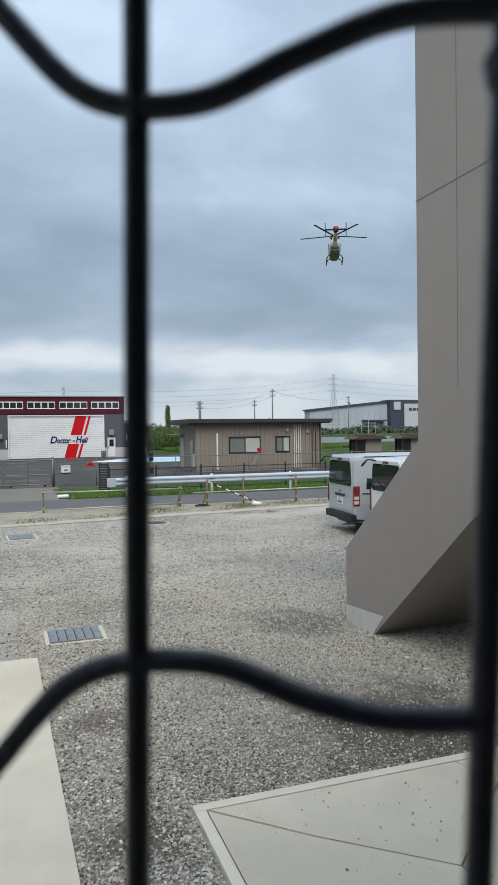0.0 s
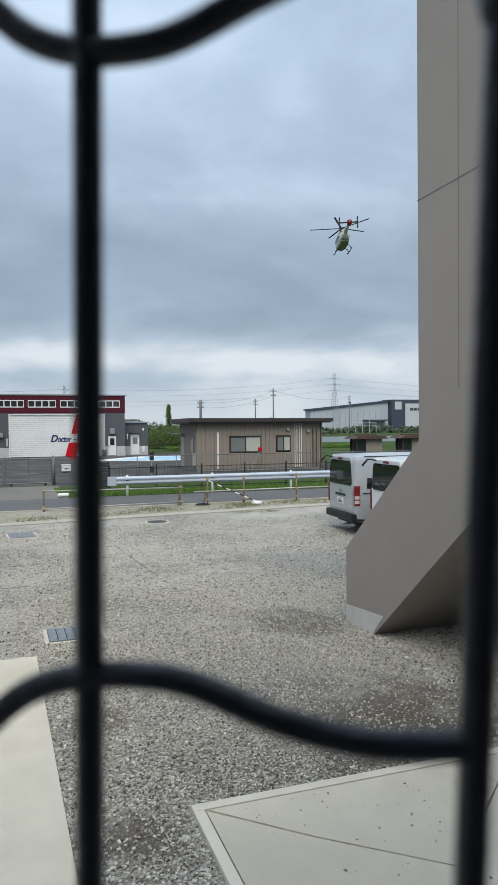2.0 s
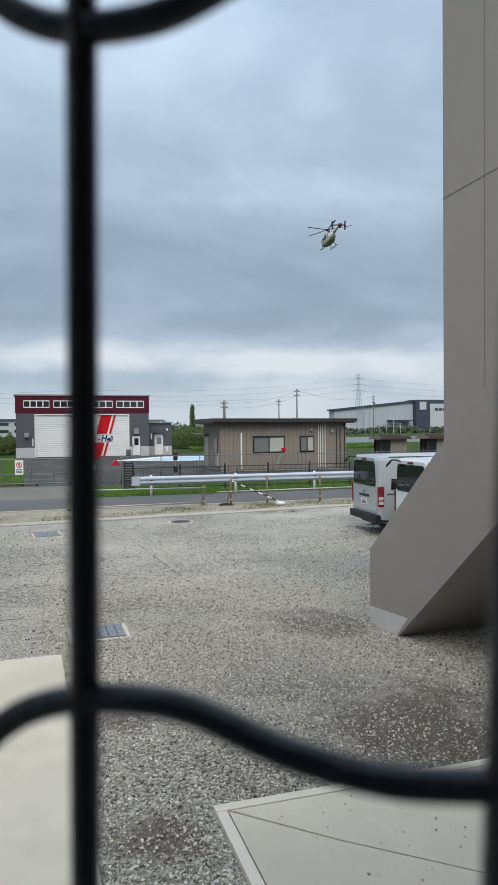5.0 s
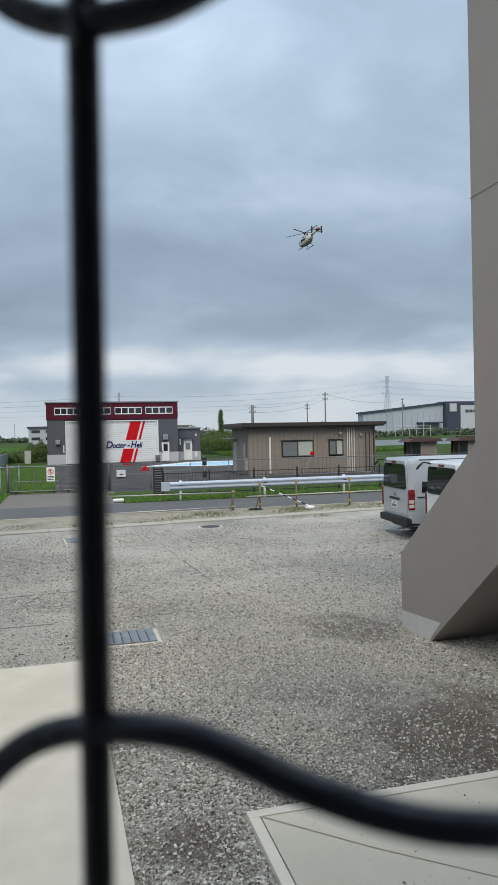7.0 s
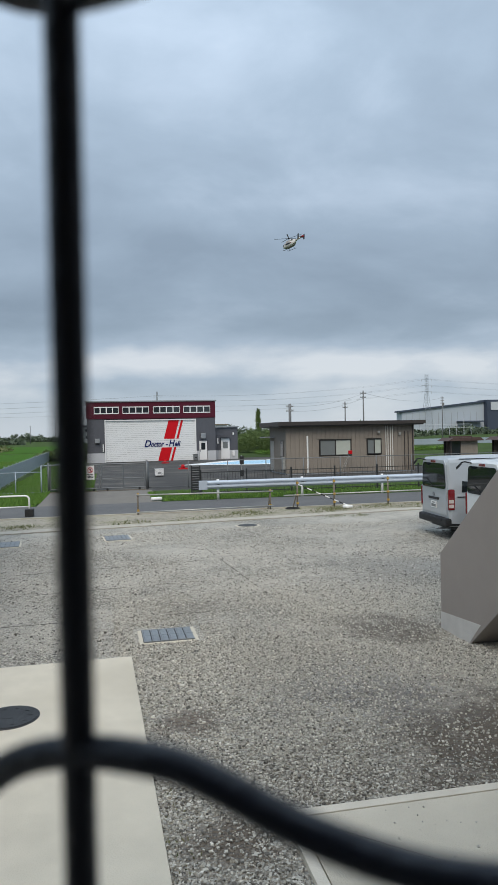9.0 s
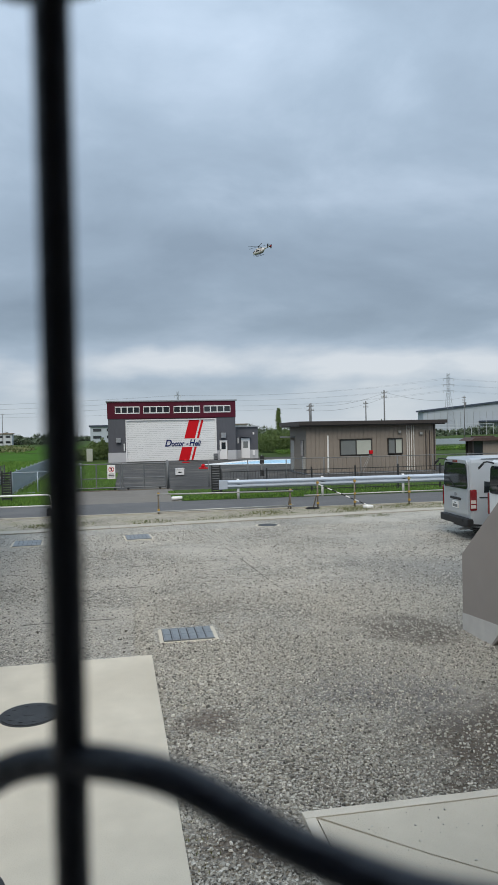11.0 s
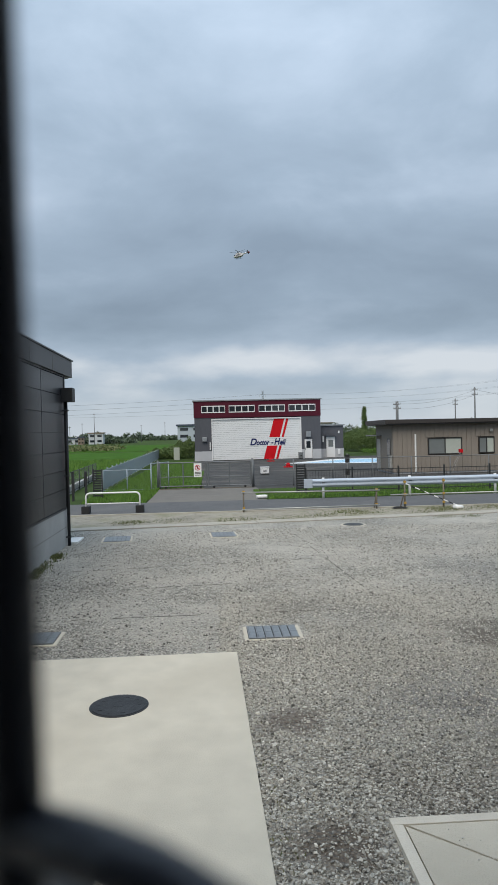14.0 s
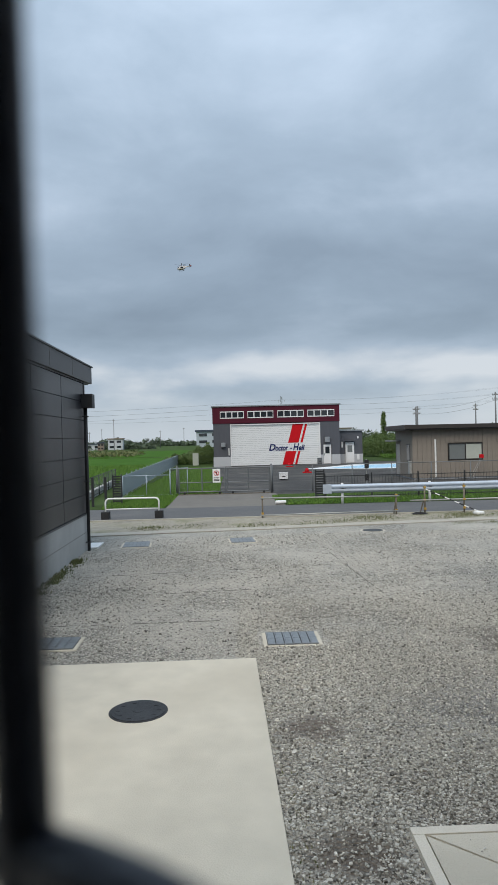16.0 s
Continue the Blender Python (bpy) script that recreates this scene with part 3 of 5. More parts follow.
# ---- hangar ----
def hangar():
    h = thing("hangar", pose(0, 71.5, 0), "slate grey and maroon helicopter hangar with a wide white roller shutter", "hangar")
    # front wall with real openings: shutter, door
    part("wall", box(-1.72, 0.0, 0, 0.3, 0.95, 4.34), M["hgrey"], h)
    part("wall", box(9.17, 11.15, 0, 0.3, 2.0, 4.34), M["hgrey"], h)
    part("wall", box(9.17, 9.45, 0.001, 0.3, 0.95, 2.0), M["hgrey"], h)
    part("wall", box(10.3, 11.15, 0.001, 0.3, 0.95, 2.0), M["hgrey"], h)
    part("wall", box(-1.72, -1.4, 0.3, 14, 0.0, 5.9), M["hgrey"], h)
    part("wall", box(10.85, 11.15, 0.3, 14, 0.0, 5.9), M["hgrey"], h)
    part("wall", box(-1.72, 11.15, 14, 14.3, 0.0, 5.9), M["hgrey"], h)
    part("base_wall", box(-1.75, 0.0, -0.03, 0.3, -0.02, 0.95), M["hbase"], h, "pale concrete base")
    part("base_wall", box(9.17, 9.45, -0.03, 0.3, -0.02, 0.95), M["hbase"], h)
    part("base_wall", box(10.3, 11.18, -0.03, 0.3, -0.02, 0.95), M["hbase"], h)
    # maroon clerestory, cut for four window strips
    strips = [(-1.0, 1.42), (1.80, 4.42), (4.84, 7.52), (7.9, 10.65)]
    part("fascia", box(-1.78, 11.18, -0.05, 0.3, 4.34, 4.84), M["maroon"], h, "maroon cladding band")
    part("fascia", box(-1.78, 11.18, -0.05, 0.3, 5.56, 6.02), M["maroon"], h)
    xs = [-1.78] + [v for s in strips for v in s] + [11.18]
    for a, b in zip(xs[::2], xs[1::2]):
        part("fascia", box(a, b, -0.05, 0.3, 4.84, 5.56), M["maroon"], h)
    part("roof", box(-1.9, 11.3, -0.14, 14.4, 6.02, 6.14), M["zinc"], h, "thin pale metal roof edge")
    for a, b in strips:
        w = part("window", box(a, b, -0.075, -0.03, 4.84, 4.93), M["frame"], h)
        part("frame", box(a, b, -0.075, -0.03, 5.47, 5.56), M["frame"], w)
        n = 4
        for i in range(n + 1):
            x = a + (b - a) * i / n
            part("frame", box(max(a, x - 0.05), min(b, x + 0.05), -0.073, -0.03, 4.93, 5.47), M["frame"], w)
        for i in range(n):
            part("pane", box(a + (b - a) * i / n + 0.05, a + (b - a) * (i + 1) / n - 0.05, -0.01, 0.01, 4.93, 5.47), M["glass"], w)
    sh = part("shutter_frame", box(0.0, 0.1, -0.05, 0.3, 0.0, 4.24), M["frame"], h)
    part("jamb", box(9.07, 9.17, -0.05, 0.3, 0.0, 4.24), M["frame"], sh)
    part("lintel", box(0.1, 9.07, -0.05, 0.3, 4.14, 4.24), M["frame"], sh)
    slat = mesh_of(box(0.1, 9.07, 0.08, 0.13, 0.0, 0.176, 0.016), "slat", M["shutter"])
    for i in range(22):
        piece("shutter_slat", slat, h, Matrix.Translation((0, 0, 0.02 + i * 0.1873)))
    y = 0.06

    def band(x0, x1, z0, z1, mt):
        k = 1.07 / 3.9
        part("stripe", prism([(x0 + k * z0, z0), (x1 + k * z0, z0), (x1 + k * z1, z1), (x0 + k * z1, z1)], "y", y, y + 0.019), mt, h)
    for z0, z1 in ((0.03, 1.38), (2.24, 4.12)):
        band(5.25, 6.32, z0, z1, M["red"])
        band(6.52, 6.74, z0, z1, M["red"])
    for body, x, size, wide in (("D", 3.86, 1.0, 0.88), ("octor", 4.53, 0.80, 0.70), ("-", 6.02, 0.9, 0.75), ("H", 6.33, 1.0, 0.76), ("eli", 6.90, 0.80, 0.78)):
        txt = bpy.data.curves.new("lettering", "FONT")
        txt.body = body
        txt.size, txt.shear, txt.extrude, txt.offset = size, 0.28, 0.006, 0.022
        txt.materials.append(M["navy"])
        t = new("lettering", txt)
        t.parent = h
        t.matrix_basis = Matrix.Translation((x, 0.05, 1.48)) @ pose(0, 0, 0, 90, 0, 0) @ Matrix.Diagonal((wide, 0.95, 1, 1))
        tagged(t, "navy blue slanted lettering")
    d = part("door", box(9.48, 10.27, 0.04, 0.1, 0.02, 1.97, 0.01), M["frame"], h, "white steel door with a window")
    part("pane", box(9.66, 10.09, 0.025, 0.045, 1.05, 1.75), M["glass"], d)
    part("handle", box(9.53, 9.6, 0.0, 0.04, 0.85, 1.1), M["zinc"], d)
    part("vent_hood", box(9.6, 10.1, -0.32, -0.002, 2.2, 2.75, 0.05), M["zinc"], h, "galvanised vent hood")
    part("vent_hood", box(-0.95, -0.5, -0.3, -0.002, 1.95, 2.4, 0.05), M["zinc"], h)
    part("wall_lamp", box(-0.22, -0.12, -0.12, -0.002, 1.1, 1.85, 0.02), M["frame"], h)
    # annex
    ax = part("annex", box(11.18, 13.75, 1.5, 9, 0.9, 3.3), M["hgrey"], h, "low slate grey annex")
    part("base", box(11.18, 13.77, 1.47, 9, -0.02, 0.9), M["hbase"], ax)
    part("roof", box(11.18, 13.9, 1.3, 9.1, 3.3, 3.42), M["zinc"], ax)
    part("door_frame", box(11.95, 12.85, 1.36, 1.468, 0.0, 2.15), M["frame"], ax)
    part("door", box(12.02, 12.78, 1.34, 1.358, 0.02, 2.08), M["frame"], ax)
    part("pane", box(12.15, 12.65, 1.325, 1.339, 1.1, 1.8), M["greycurtain"], ax)
    part("canopy", box(11.85, 12.95, 0.95, 1.468, 2.25, 2.32), M["hgrey"], ax)
    part("wall_lamp", box(11.55, 11.68, 1.38, 1.498, 1.6, 2.2, 0.02), M["frame"], ax)
    part("wall_lamp", box(13.2, 13.35, 1.38, 1.498, 2.5, 2.75, 0.02), M["frame"], ax)
    part("meter_box", box(13.15, 13.4, 1.38, 1.468, 0.3, 0.85, 0.02), M["frame"], ax)


hangar()


# ---- brown prefabricated house ----
def house():
    h = thing("site_hut", pose(11.07, 42.4, 0), "single-storey brown boarded site hut with a dark flat roof", "hut")
    L, D, H = 8.55, 4.3, 2.98
    # front wall of boards, with two window openings
    wins = [(2.16, 4.26, 1.12, 2.14), (5.32, 6.30, 1.15, 2.14)]
    part("wall", box(0, L, 0.03, 0.15, 0.08, 1.08), M["wood"], h)
    part("wall", box(0, L, 0.03, 0.15, 2.17, H), M["wood"], h)
    for a, b in ((0, 2.13), (4.29, 5.29), (6.33, L)):
        part("wall", box(a, b, 0.03, 0.15, 1.08, 2.17), M["wood"], h)
    part("wall", box(0.0, 0.12, 0.15, D, 0.08, H), M["woodside"], h)
    part("wall", box(L - 0.12, L, 0.15, D, 0.08, H), M["woodside"], h)
    part("wall", box(0, L, D, D + 0.12, 0.08, H), M["woodside"], h)
    part("footing", box(0.05, L - 0.05, 0.06, D, -0.05, 0.08), M["hbase"], h)
    n = 30
    w = L / n
    full = mesh_of(box(0.004, w - 0.012, 0.0, 0.028, 0.08, H), "board", M["wood"])
    lowb = mesh_of(box(0.004, w - 0.012, 0.0, 0.028, 0.08, 1.08), "board_low", M["wood"])
    topb = mesh_of(box(0.004, w - 0.012, 0.0, 0.028, 2.17, H), "board_high", M["wood"])
    for i in range(n):
        x = i * w
        cut = any(x + w > a + 0.05 and x < b - 0.05 for a, b, _, _ in wins)
        for me in ((lowb, topb) if cut else (full,)):
            piece("board", me, h, Matrix.Translation((x, 0, 0)))
    side = mesh_of(box(-0.028, 0.0, 0.004, 0.27, 0.08, H), "side_board", M["woodside"])
    for i in range(15):
        piece("board", side, h, Matrix.Translation((0, 0.02 + i * 0.283, 0)))
    part("roof", prism([(-0.62, 3.06), (9.1, 3.06), (9.1, 3.27), (-0.62, 3.30)], "y", -0.55, D + 0.6), M["roof"], h, "dark brown metal flat roof with deep eaves")
    part("soffit", box(-0.55, 9.0, -0.45, D + 0.5, 2.98, 3.056), M["roof"], h)
    for k, (a, b, z0, z1) in enumerate(wins):
        wd = part("window", box(a, b, -0.02, 0.06, z0, z0 + 0.06), M["darkframe"], h, "dark framed sliding window")
        part("frame", box(a, b, -0.02, 0.06, z1 - 0.06, z1), M["darkframe"], wd)
        for x in (a, (a + b) / 2 - 0.03, b - 0.06):
            part("frame", box(x, x + 0.06, -0.018, 0.06, z0 + 0.06, z1 - 0.06), M["darkframe"], wd)
        part("pane", box(a + 0.06, (a + b) / 2 - 0.03, 0.02, 0.03, z0 + 0.06, z1 - 0.06), M["greycurtain"], wd)
        part("pane", box((a + b) / 2 + 0.03, b - 0.06, 0.01, 0.02, z0 + 0.06, z1 - 0.06), M["curtain"], wd)
    # side window, small hood, meter, pipes
    sw = part("side_window", box(-0.05, -0.03, 0.55, 1.35, 1.05, 2.15), M["darkframe"], h)
    part("pane", box(-0.06, -0.052, 0.62, 1.28, 1.12, 2.08), M["glass"], sw)
    part("side_door", box(-0.06, -0.03, 3.1, 4.0, 0.1, 2.1), M["tube"], h, "grey steel entrance door")
    part("door_canopy", box(-0.75, -0.03, 2.9, 4.2, 2.3, 2.38), M["zinc"], h)
    part("meter_box", box(-0.2, -0.03, 0.15, 0.5, 0.3, 1.1, 0.02), M["tube"], h)
    part("vent_pipe", rod((1.35, -0.07, 0.1), (1.35, -0.07, 2.4), 0.055), M["white"], h, "white plastic pipe")
    part("vent_cap", box(5.98, 6.16, -0.14, -0.001, 2.46, 2.62, 0.03), M["tube"], h)
    part("vent_cap", box(7.42, 7.6, -0.14, -0.001, 2.34, 2.50, 0.03), M["tube"], h)
    for x in (6.58, 6.72, 6.88, 7.04):
        part("conduit", rod((x, -0.04, 0.1), (x, -0.04, 2.95), 0.03), M["finbase"], h, "pale conduit")
    part("ladder_rail", rod((7.85, -0.06, 0.1), (7.85, -0.06, 2.6), 0.03), M["roof"], h)
    part("ladder_rail", rod((8.1, -0.06, 0.1), (8.1, -0.06, 2.6), 0.03), M["roof"], h)
    part("downpipe", rod((8.42, -0.06, 0.05), (8.42, -0.06, 3.0), 0.04), M["roof"], h)


house()


def beacon():
    b = thing("wind_beacon", pose(14.95, 41.6, 0), "thin slanted pole with a small red beacon before the hut", "beacon")
    part("pole", rod((-0.75, 0, -0.03), (-0.02, 0, 1.25), 0.013), M["tube"], b)
    part("pole", rod((-0.55, 0.06, -0.03), (0.04, 0.04, 1.22), 0.013), M["tube"], b)
    part("lamp", box(-0.1, 0.12, -0.1, 0.1, 1.22, 1.44, 0.03), M["red"], b)


beacon()


# ---- small booths beyond ----
def booth(x, y, w, d, h, label):
    b = thing("booth", pose(x, y, 0), label, "booth")
    part("wall", box(0.7, w, 0.0, d, -0.05, h), M["wood"], b)
    part("corner_post", box(0, 0.1, 0.0, 0.1, -0.05, h), M["roof"], b)
    part("corner_post", box(0, 0.1, d - 0.1, d, -0.05, h), M["roof"], b)
    part("side_glass", box(0.1, 0.69, 0.04, 0.07, -0.02, h), M["glass"], b)
    part("back_wall", box(0.0, 0.69, d - 0.09, d - 0.02, -0.05, h), M["wood"], b)
    r = part("roof", prism([(-0.3, h), (w + 0.3, h), (w + 0.05, h + 0.20), (0.05, h + 0.20)], "y", -0.3, d + 0.3), M["tileroof"], b, "dark red-brown shingle roof")
    part("ridge", box(0.2, w - 0.2, d * 0.35, d * 0.65, h + 0.20, h + 0.29), M["tileroof"], r)


booth(21.0, 40.2, 1.85, 0.9, 1.90, "small tan booth with a dark red-brown shingle roof")
booth(24.6, 40.6, 2.5, 0.9, 1.90, "small tan booth with a dark frame behind the vans")


# ---- charcoal shed ----
def shed():
    s = thing("shed", pose(-3.6, 17.8, 0), "charcoal panel clad shed on a tall concrete foundation", "shed")
    part("foundation", box(-6, 0.03, -14, 0.03, -0.05, 0.89, 0.01), M["shedbase"], s, "grey concrete foundation with form lines")
    part("core", box(-6, -0.03, -13.9, -0.03, 0.89, 4.15), M["sidingtrim"], s)
    rows, cols = 7, 6
    ph = (4.14 - 0.93) / rows
    me = mesh_of(box(-0.028, 0.0, -2.27, -0.015, 0.006, ph - 0.008, 0.004), "siding_panel", M["siding"])
    for j in range(cols):
        for i in range(rows):
            piece("siding_panel", me, s, Matrix.Translation((0.02, -0.1 - j * 2.285, 0.93 + i * ph)))
    front = mesh_of(box(-2.98, -0.02, -0.026, 0.0, 0.006, ph - 0.008, 0.004), "front_panel", M["siding"])
    for j in range(2):
        for i in range(rows):
            piece("siding_panel", front, s, Matrix.Translation((-j * 3.0, 0.0, 0.93 + i * ph)))
    part("corner_trim", box(-0.02, 0.035, -0.09, 0.01, 0.89, 4.2, 0.006), M["sidingtrim"], s)
    part("base_flashing", box(-5.9, 0.05, -13.9, 0.05, 0.89, 0.925), M["sidingtrim"], s)
    part("fascia", box(-6.2, 0.10, -14.2, 0.62, 4.18, 4.60, 0.012), M["sidingtrim"], s, "dark metal roof fascia")
    part("coping", box(-6.25, 0.13, -14.25, 0.65, 4.60, 4.63), M["sidingtrim"], s)
    for j in range(1, 7):
        part("fascia_joint", box(0.10, 0.104, 0.4 - j * 2.0, 0.41 - j * 2.0, 4.18, 4.60), M["groove"], s)
    part("soffit", box(-6.0, 0.03, -14.0, 0.5, 4.15, 4.178), M["sidingtrim"], s)
    part("rain_hopper", box(0.02, 0.30, -0.42, -0.1, 3.52, 3.86, 0.012), M["iron2"], s, "dark metal rain hopper")
    part("downpipe", rod((0.10, -0.24, -0.04), (0.10, -0.24, 3.56), 0.04, 12), M["iron2"], s, smooth=True)
    for z in (0.2, 1.7, 3.3):
        part("pipe_bracket", box(0.02, 0.16, -0.30, -0.18, z, z + 0.03), M["sidingtrim"], s)
    part("form_line", box(0.03, 0.034, -14, 0.03, 0.45, 0.46), M["groove"], s)
    part("step", box(-0.9, 0.25, 0.05, 0.9, -0.05, 0.04, 0.01), M["white"], s, "pale concrete pad")


shed()


# ---- vans ----
def van(m, paint, label, dirty=False):
    """A tall box van, tail at the origin, nose along +y, its right side at +x."""
    v = thing("van", m, label, "van", "parked vans")
    W, Lv, H = 0.845, 4.7, 1.96
    # body by lofted sections: (y, half width low, half width mid, half width top, z bottom, z mid, z top)
    secs = [(0.10, 0.815, 0.82, 0.70, 0.36, 0.98, 1.90), (0.15, 0.84, 0.843, 0.735, 0.33, 1.0, 1.96), (0.5, 0.842, 0.845, 0.745, 0.30, 1.0, 1.975), (2.2, 0.842, 0.845, 0.75, 0.30, 1.0, 1.985), (3.35, 0.842, 0.845, 0.735, 0.30, 1.0, 1.95), (3.75, 0.842, 0.845, 0.70, 0.30, 1.0, 1.80), (4.35, 0.83, 0.835, 0.74, 0.30, 0.95, 1.20), (4.62, 0.78, 0.79, 0.70, 0.32, 0.8, 1.02), (4.70, 0.66, 0.68, 0.6, 0.36, 0.7, 0.92)]
    bm = bmesh.new()
    rings = []
    for y, a, b, c, z0, z1, z2 in secs:
        half = [(0.0, z0), (a - 0.06, z0), (a, z0 + 0.08), (b, z1), (b - 0.012, z1 + 0.08), (c + (b - c) * 0.25, z2 - 0.12), (c, z2 - 0.045), (c - 0.08, z2 - 0.008), (0.0, z2 + 0.012)]
        ring = [bm.verts.new((x, y, z)) for x, z in half] + [bm.verts.new((-x, y, z)) for x, z in half[-2:0:-1]]
        rings.append(ring)
    n = len(rings[0])
    for q, w in zip(rings, rings[1:]):
        for k in range(n):
            bm.faces.new((q[k], q[(k + 1) % n], w[(k + 1) % n], w[k]))
    bm.faces.new(rings[0][::-1])
    bm.faces.new(rings[-1])
    part("body", bm, paint, v, smooth=False)

    # tail gate skin, glass and trims
    def tail(name, outline, y0, y1, mt, parent, lab=""):
        return part(name, prism(outline, "y", y0, y1), mt, parent, lab)
    gate = tail("tailgate", [(-0.72, 0.60), (0.72, 0.60), (0.74, 1.1), (0.69, 1.80), (0.62, 1.90), (-0.62, 1.90), (-0.69, 1.80), (-0.74, 1.1)], 0.075, 0.105, paint, v)
    tail("rear_glass", [(-0.70, 1.30), (-0.69, 1.25), (-0.64, 1.215), (0.64, 1.215), (0.69, 1.25), (0.70, 1.30), (0.645, 1.75), (0.62, 1.80), (0.56, 1.825), (-0.56, 1.825), (-0.62, 1.80), (-0.645, 1.75)], 0.060, 0.074, M["carglass"], gate, "dark tinted rear window")
    tail("brake_lamp", [(-0.13, 1.84), (0.13, 1.84), (0.12, 1.89), (-0.12, 1.89)], 0.058, 0.074, M["lens"], gate)
    tail("handle_strip", [(-0.30, 0.93), (0.30, 0.93), (0.30, 0.985), (-0.30, 0.985)], 0.055, 0.074, M["plastic"], gate)
    tail("emblem", [(0.06 * math.cos(i * math.pi / 6), 1.055 + 0.045 * math.sin(i * math.pi / 6)) for i in range(12)], 0.06, 0.074, M["zinc"], gate)
    plate = tail("number_plate", [(-0.17, 0.72), (0.17, 0.72), (0.17, 0.885), (-0.17, 0.885)], 0.058, 0.074, M["white"], gate)
    tail("bar", [(-0.13, 0.745), (0.13, 0.745), (0.13, 0.81), (-0.13, 0.81)], 0.054, 0.0575, M["greycurtain"], plate)
    tail("bar", [(-0.07, 0.835), (0.07, 0.835), (0.07, 0.86), (-0.07, 0.86)], 0.054, 0.0575, M["greycurtain"], plate)
    wiper = tail("wiper", [(-0.05, 1.25), (0.0, 1.235), (-0.36, 1.42), (-0.38, 1.41)], 0.045, 0.057, M["plastic"], gate)
    part("under_mirror_arm", tube([(-0.50, 0.10, 1.88), (-0.56, -0.05, 1.92), (-0.62, -0.12, 1.90)], 0.016, 8), M["plastic"], v, smooth=True)
    mirror = part("under_mirror", bm_rod(bmesh.new(), (0, 0, -0.02), (0, 0, 0.025), 0.13, 18, 0.10), M["plastic"], v, "black parking mirror", smooth=True)
    mirror.matrix_basis = pose(-0.70, -0.13, 1.82, 40, -28, 0) @ Matrix.Diagonal((1.0, 0.55, 1, 1))
    part("bumper", box(-0.84, 0.84, 0.0, 0.42, 0.34, 0.53, 0.05), M["plastic"] if not dirty else paint, v, "black plastic rear bumper")
    part("bumper_step", box(-0.6, 0.6, -0.015, 0.02, 0.44, 0.51, 0.015), M["plastic"], v)
    for s in (-1, 1):
        t = part("tail_lamp", box(min(s * 0.79, s * 0.858), max(s * 0.79, s * 0.858), 0.075, 0.24, 0.72, 1.22, 0.04), M["lens"], v, "red upright tail lamp")
        part("reversing_lens", box(min(s * 0.80, s * 0.862), max(s * 0.80, s * 0.862), 0.085, 0.21, 0.78, 0.86), M["clearlens"], t)
        part("reversing_lens", box(min(s * 0.80, s * 0.862), max(s * 0.80, s * 0.862), 0.085, 0.21, 0.89, 0.97), M["clearlens"], t)
        for k, (y0, y1) in enumerate(((0.42, 1.35), (1.48, 2.55), (2.68, 3.45))):
            x = s * 0.835
            ang = [(y0, 1.14), (y1, 1.14), (y1 - (0.25 if k == 2 else 0.02), 1.70), (y0 + 0.05, 1.72)]
            bmw = bmesh.new()
            lo = [bmw.verts.new((s * (0.853 - (z - 1.0) * 0.115), yy, z)) for yy, z in ang]
            hi = [bmw.verts.new((s * (0.800 - (z - 1.0) * 0.115), yy, z)) for yy, z in ang]
            for i in range(4):
                bmw.faces.new((lo[i], lo[(i + 1) % 4], hi[(i + 1) % 4], hi[i]))
            bmw.faces.new(lo)
            bmw.faces.new(hi[::-1])
            part("side_glass", bmw, M["carglass"], v)
        part("side_trim", box(min(s * 0.846, s * 0.858), max(s * 0.846, s * 0.858), 0.3, 3.3, 1.02, 1.045), M["plastic"], v)
        part("gutter", box(min(s * 0.735, s * 0.765), max(s * 0.735, s * 0.765), 0.4, 3.3, 1.925, 1.94), M["plastic"], v)
        part("door_mirror", box(min(s * 0.86, s * 1.04), max(s * 0.86, s * 1.04), 3.55, 3.68, 1.15, 1.4, 0.03), M["plastic"], v)
        part("door_handle", box(min(s * 0.845, s * 0.875), max(s * 0.845, s * 0.875), 1.72, 1.92, 0.93, 0.97), M["plastic"], v)
        for y in (0.95, 3.55):
            w = part("wheel", rod((s * 0.66, y, 0.325), (s * 0.85, y, 0.325), 0.325, 24), M["rubber"], v, "black tyre")
            part("rim", rod((s * 0.80, y, 0.325), (s * 0.857, y, 0.325), 0.20, 20), M["zinc"], w)
    part("exhaust", rod((0.45, -0.02, 0.26), (0.45, 0.6, 0.28), 0.03), M["zinc"], v)
    part("underbody", box(-0.7, 0.7, 0.3, 4.3, 0.22, 0.34), M["plastic"], v)
    return v


HEAD = -93.5
hx, hy = -math.sin(radians(HEAD)), math.cos(radians(HEAD))
rx_, ry_ = hy, -hx
c1 = (7.95, 16.27)
van(pose(c1[0], c1[1], 0, 0, 0, HEAD), M["silver"], "silver high box van with dark tinted windows parked on gravel")
c2 = (c1[0] + rx_ * 2.42 + 0.08, c1[1] + ry_ * 2.42)
van(pose(c2[0], c2[1], 0, 0, 0, HEAD), M["carwhite"], "white box van with a black parking mirror parked on gravel", True)


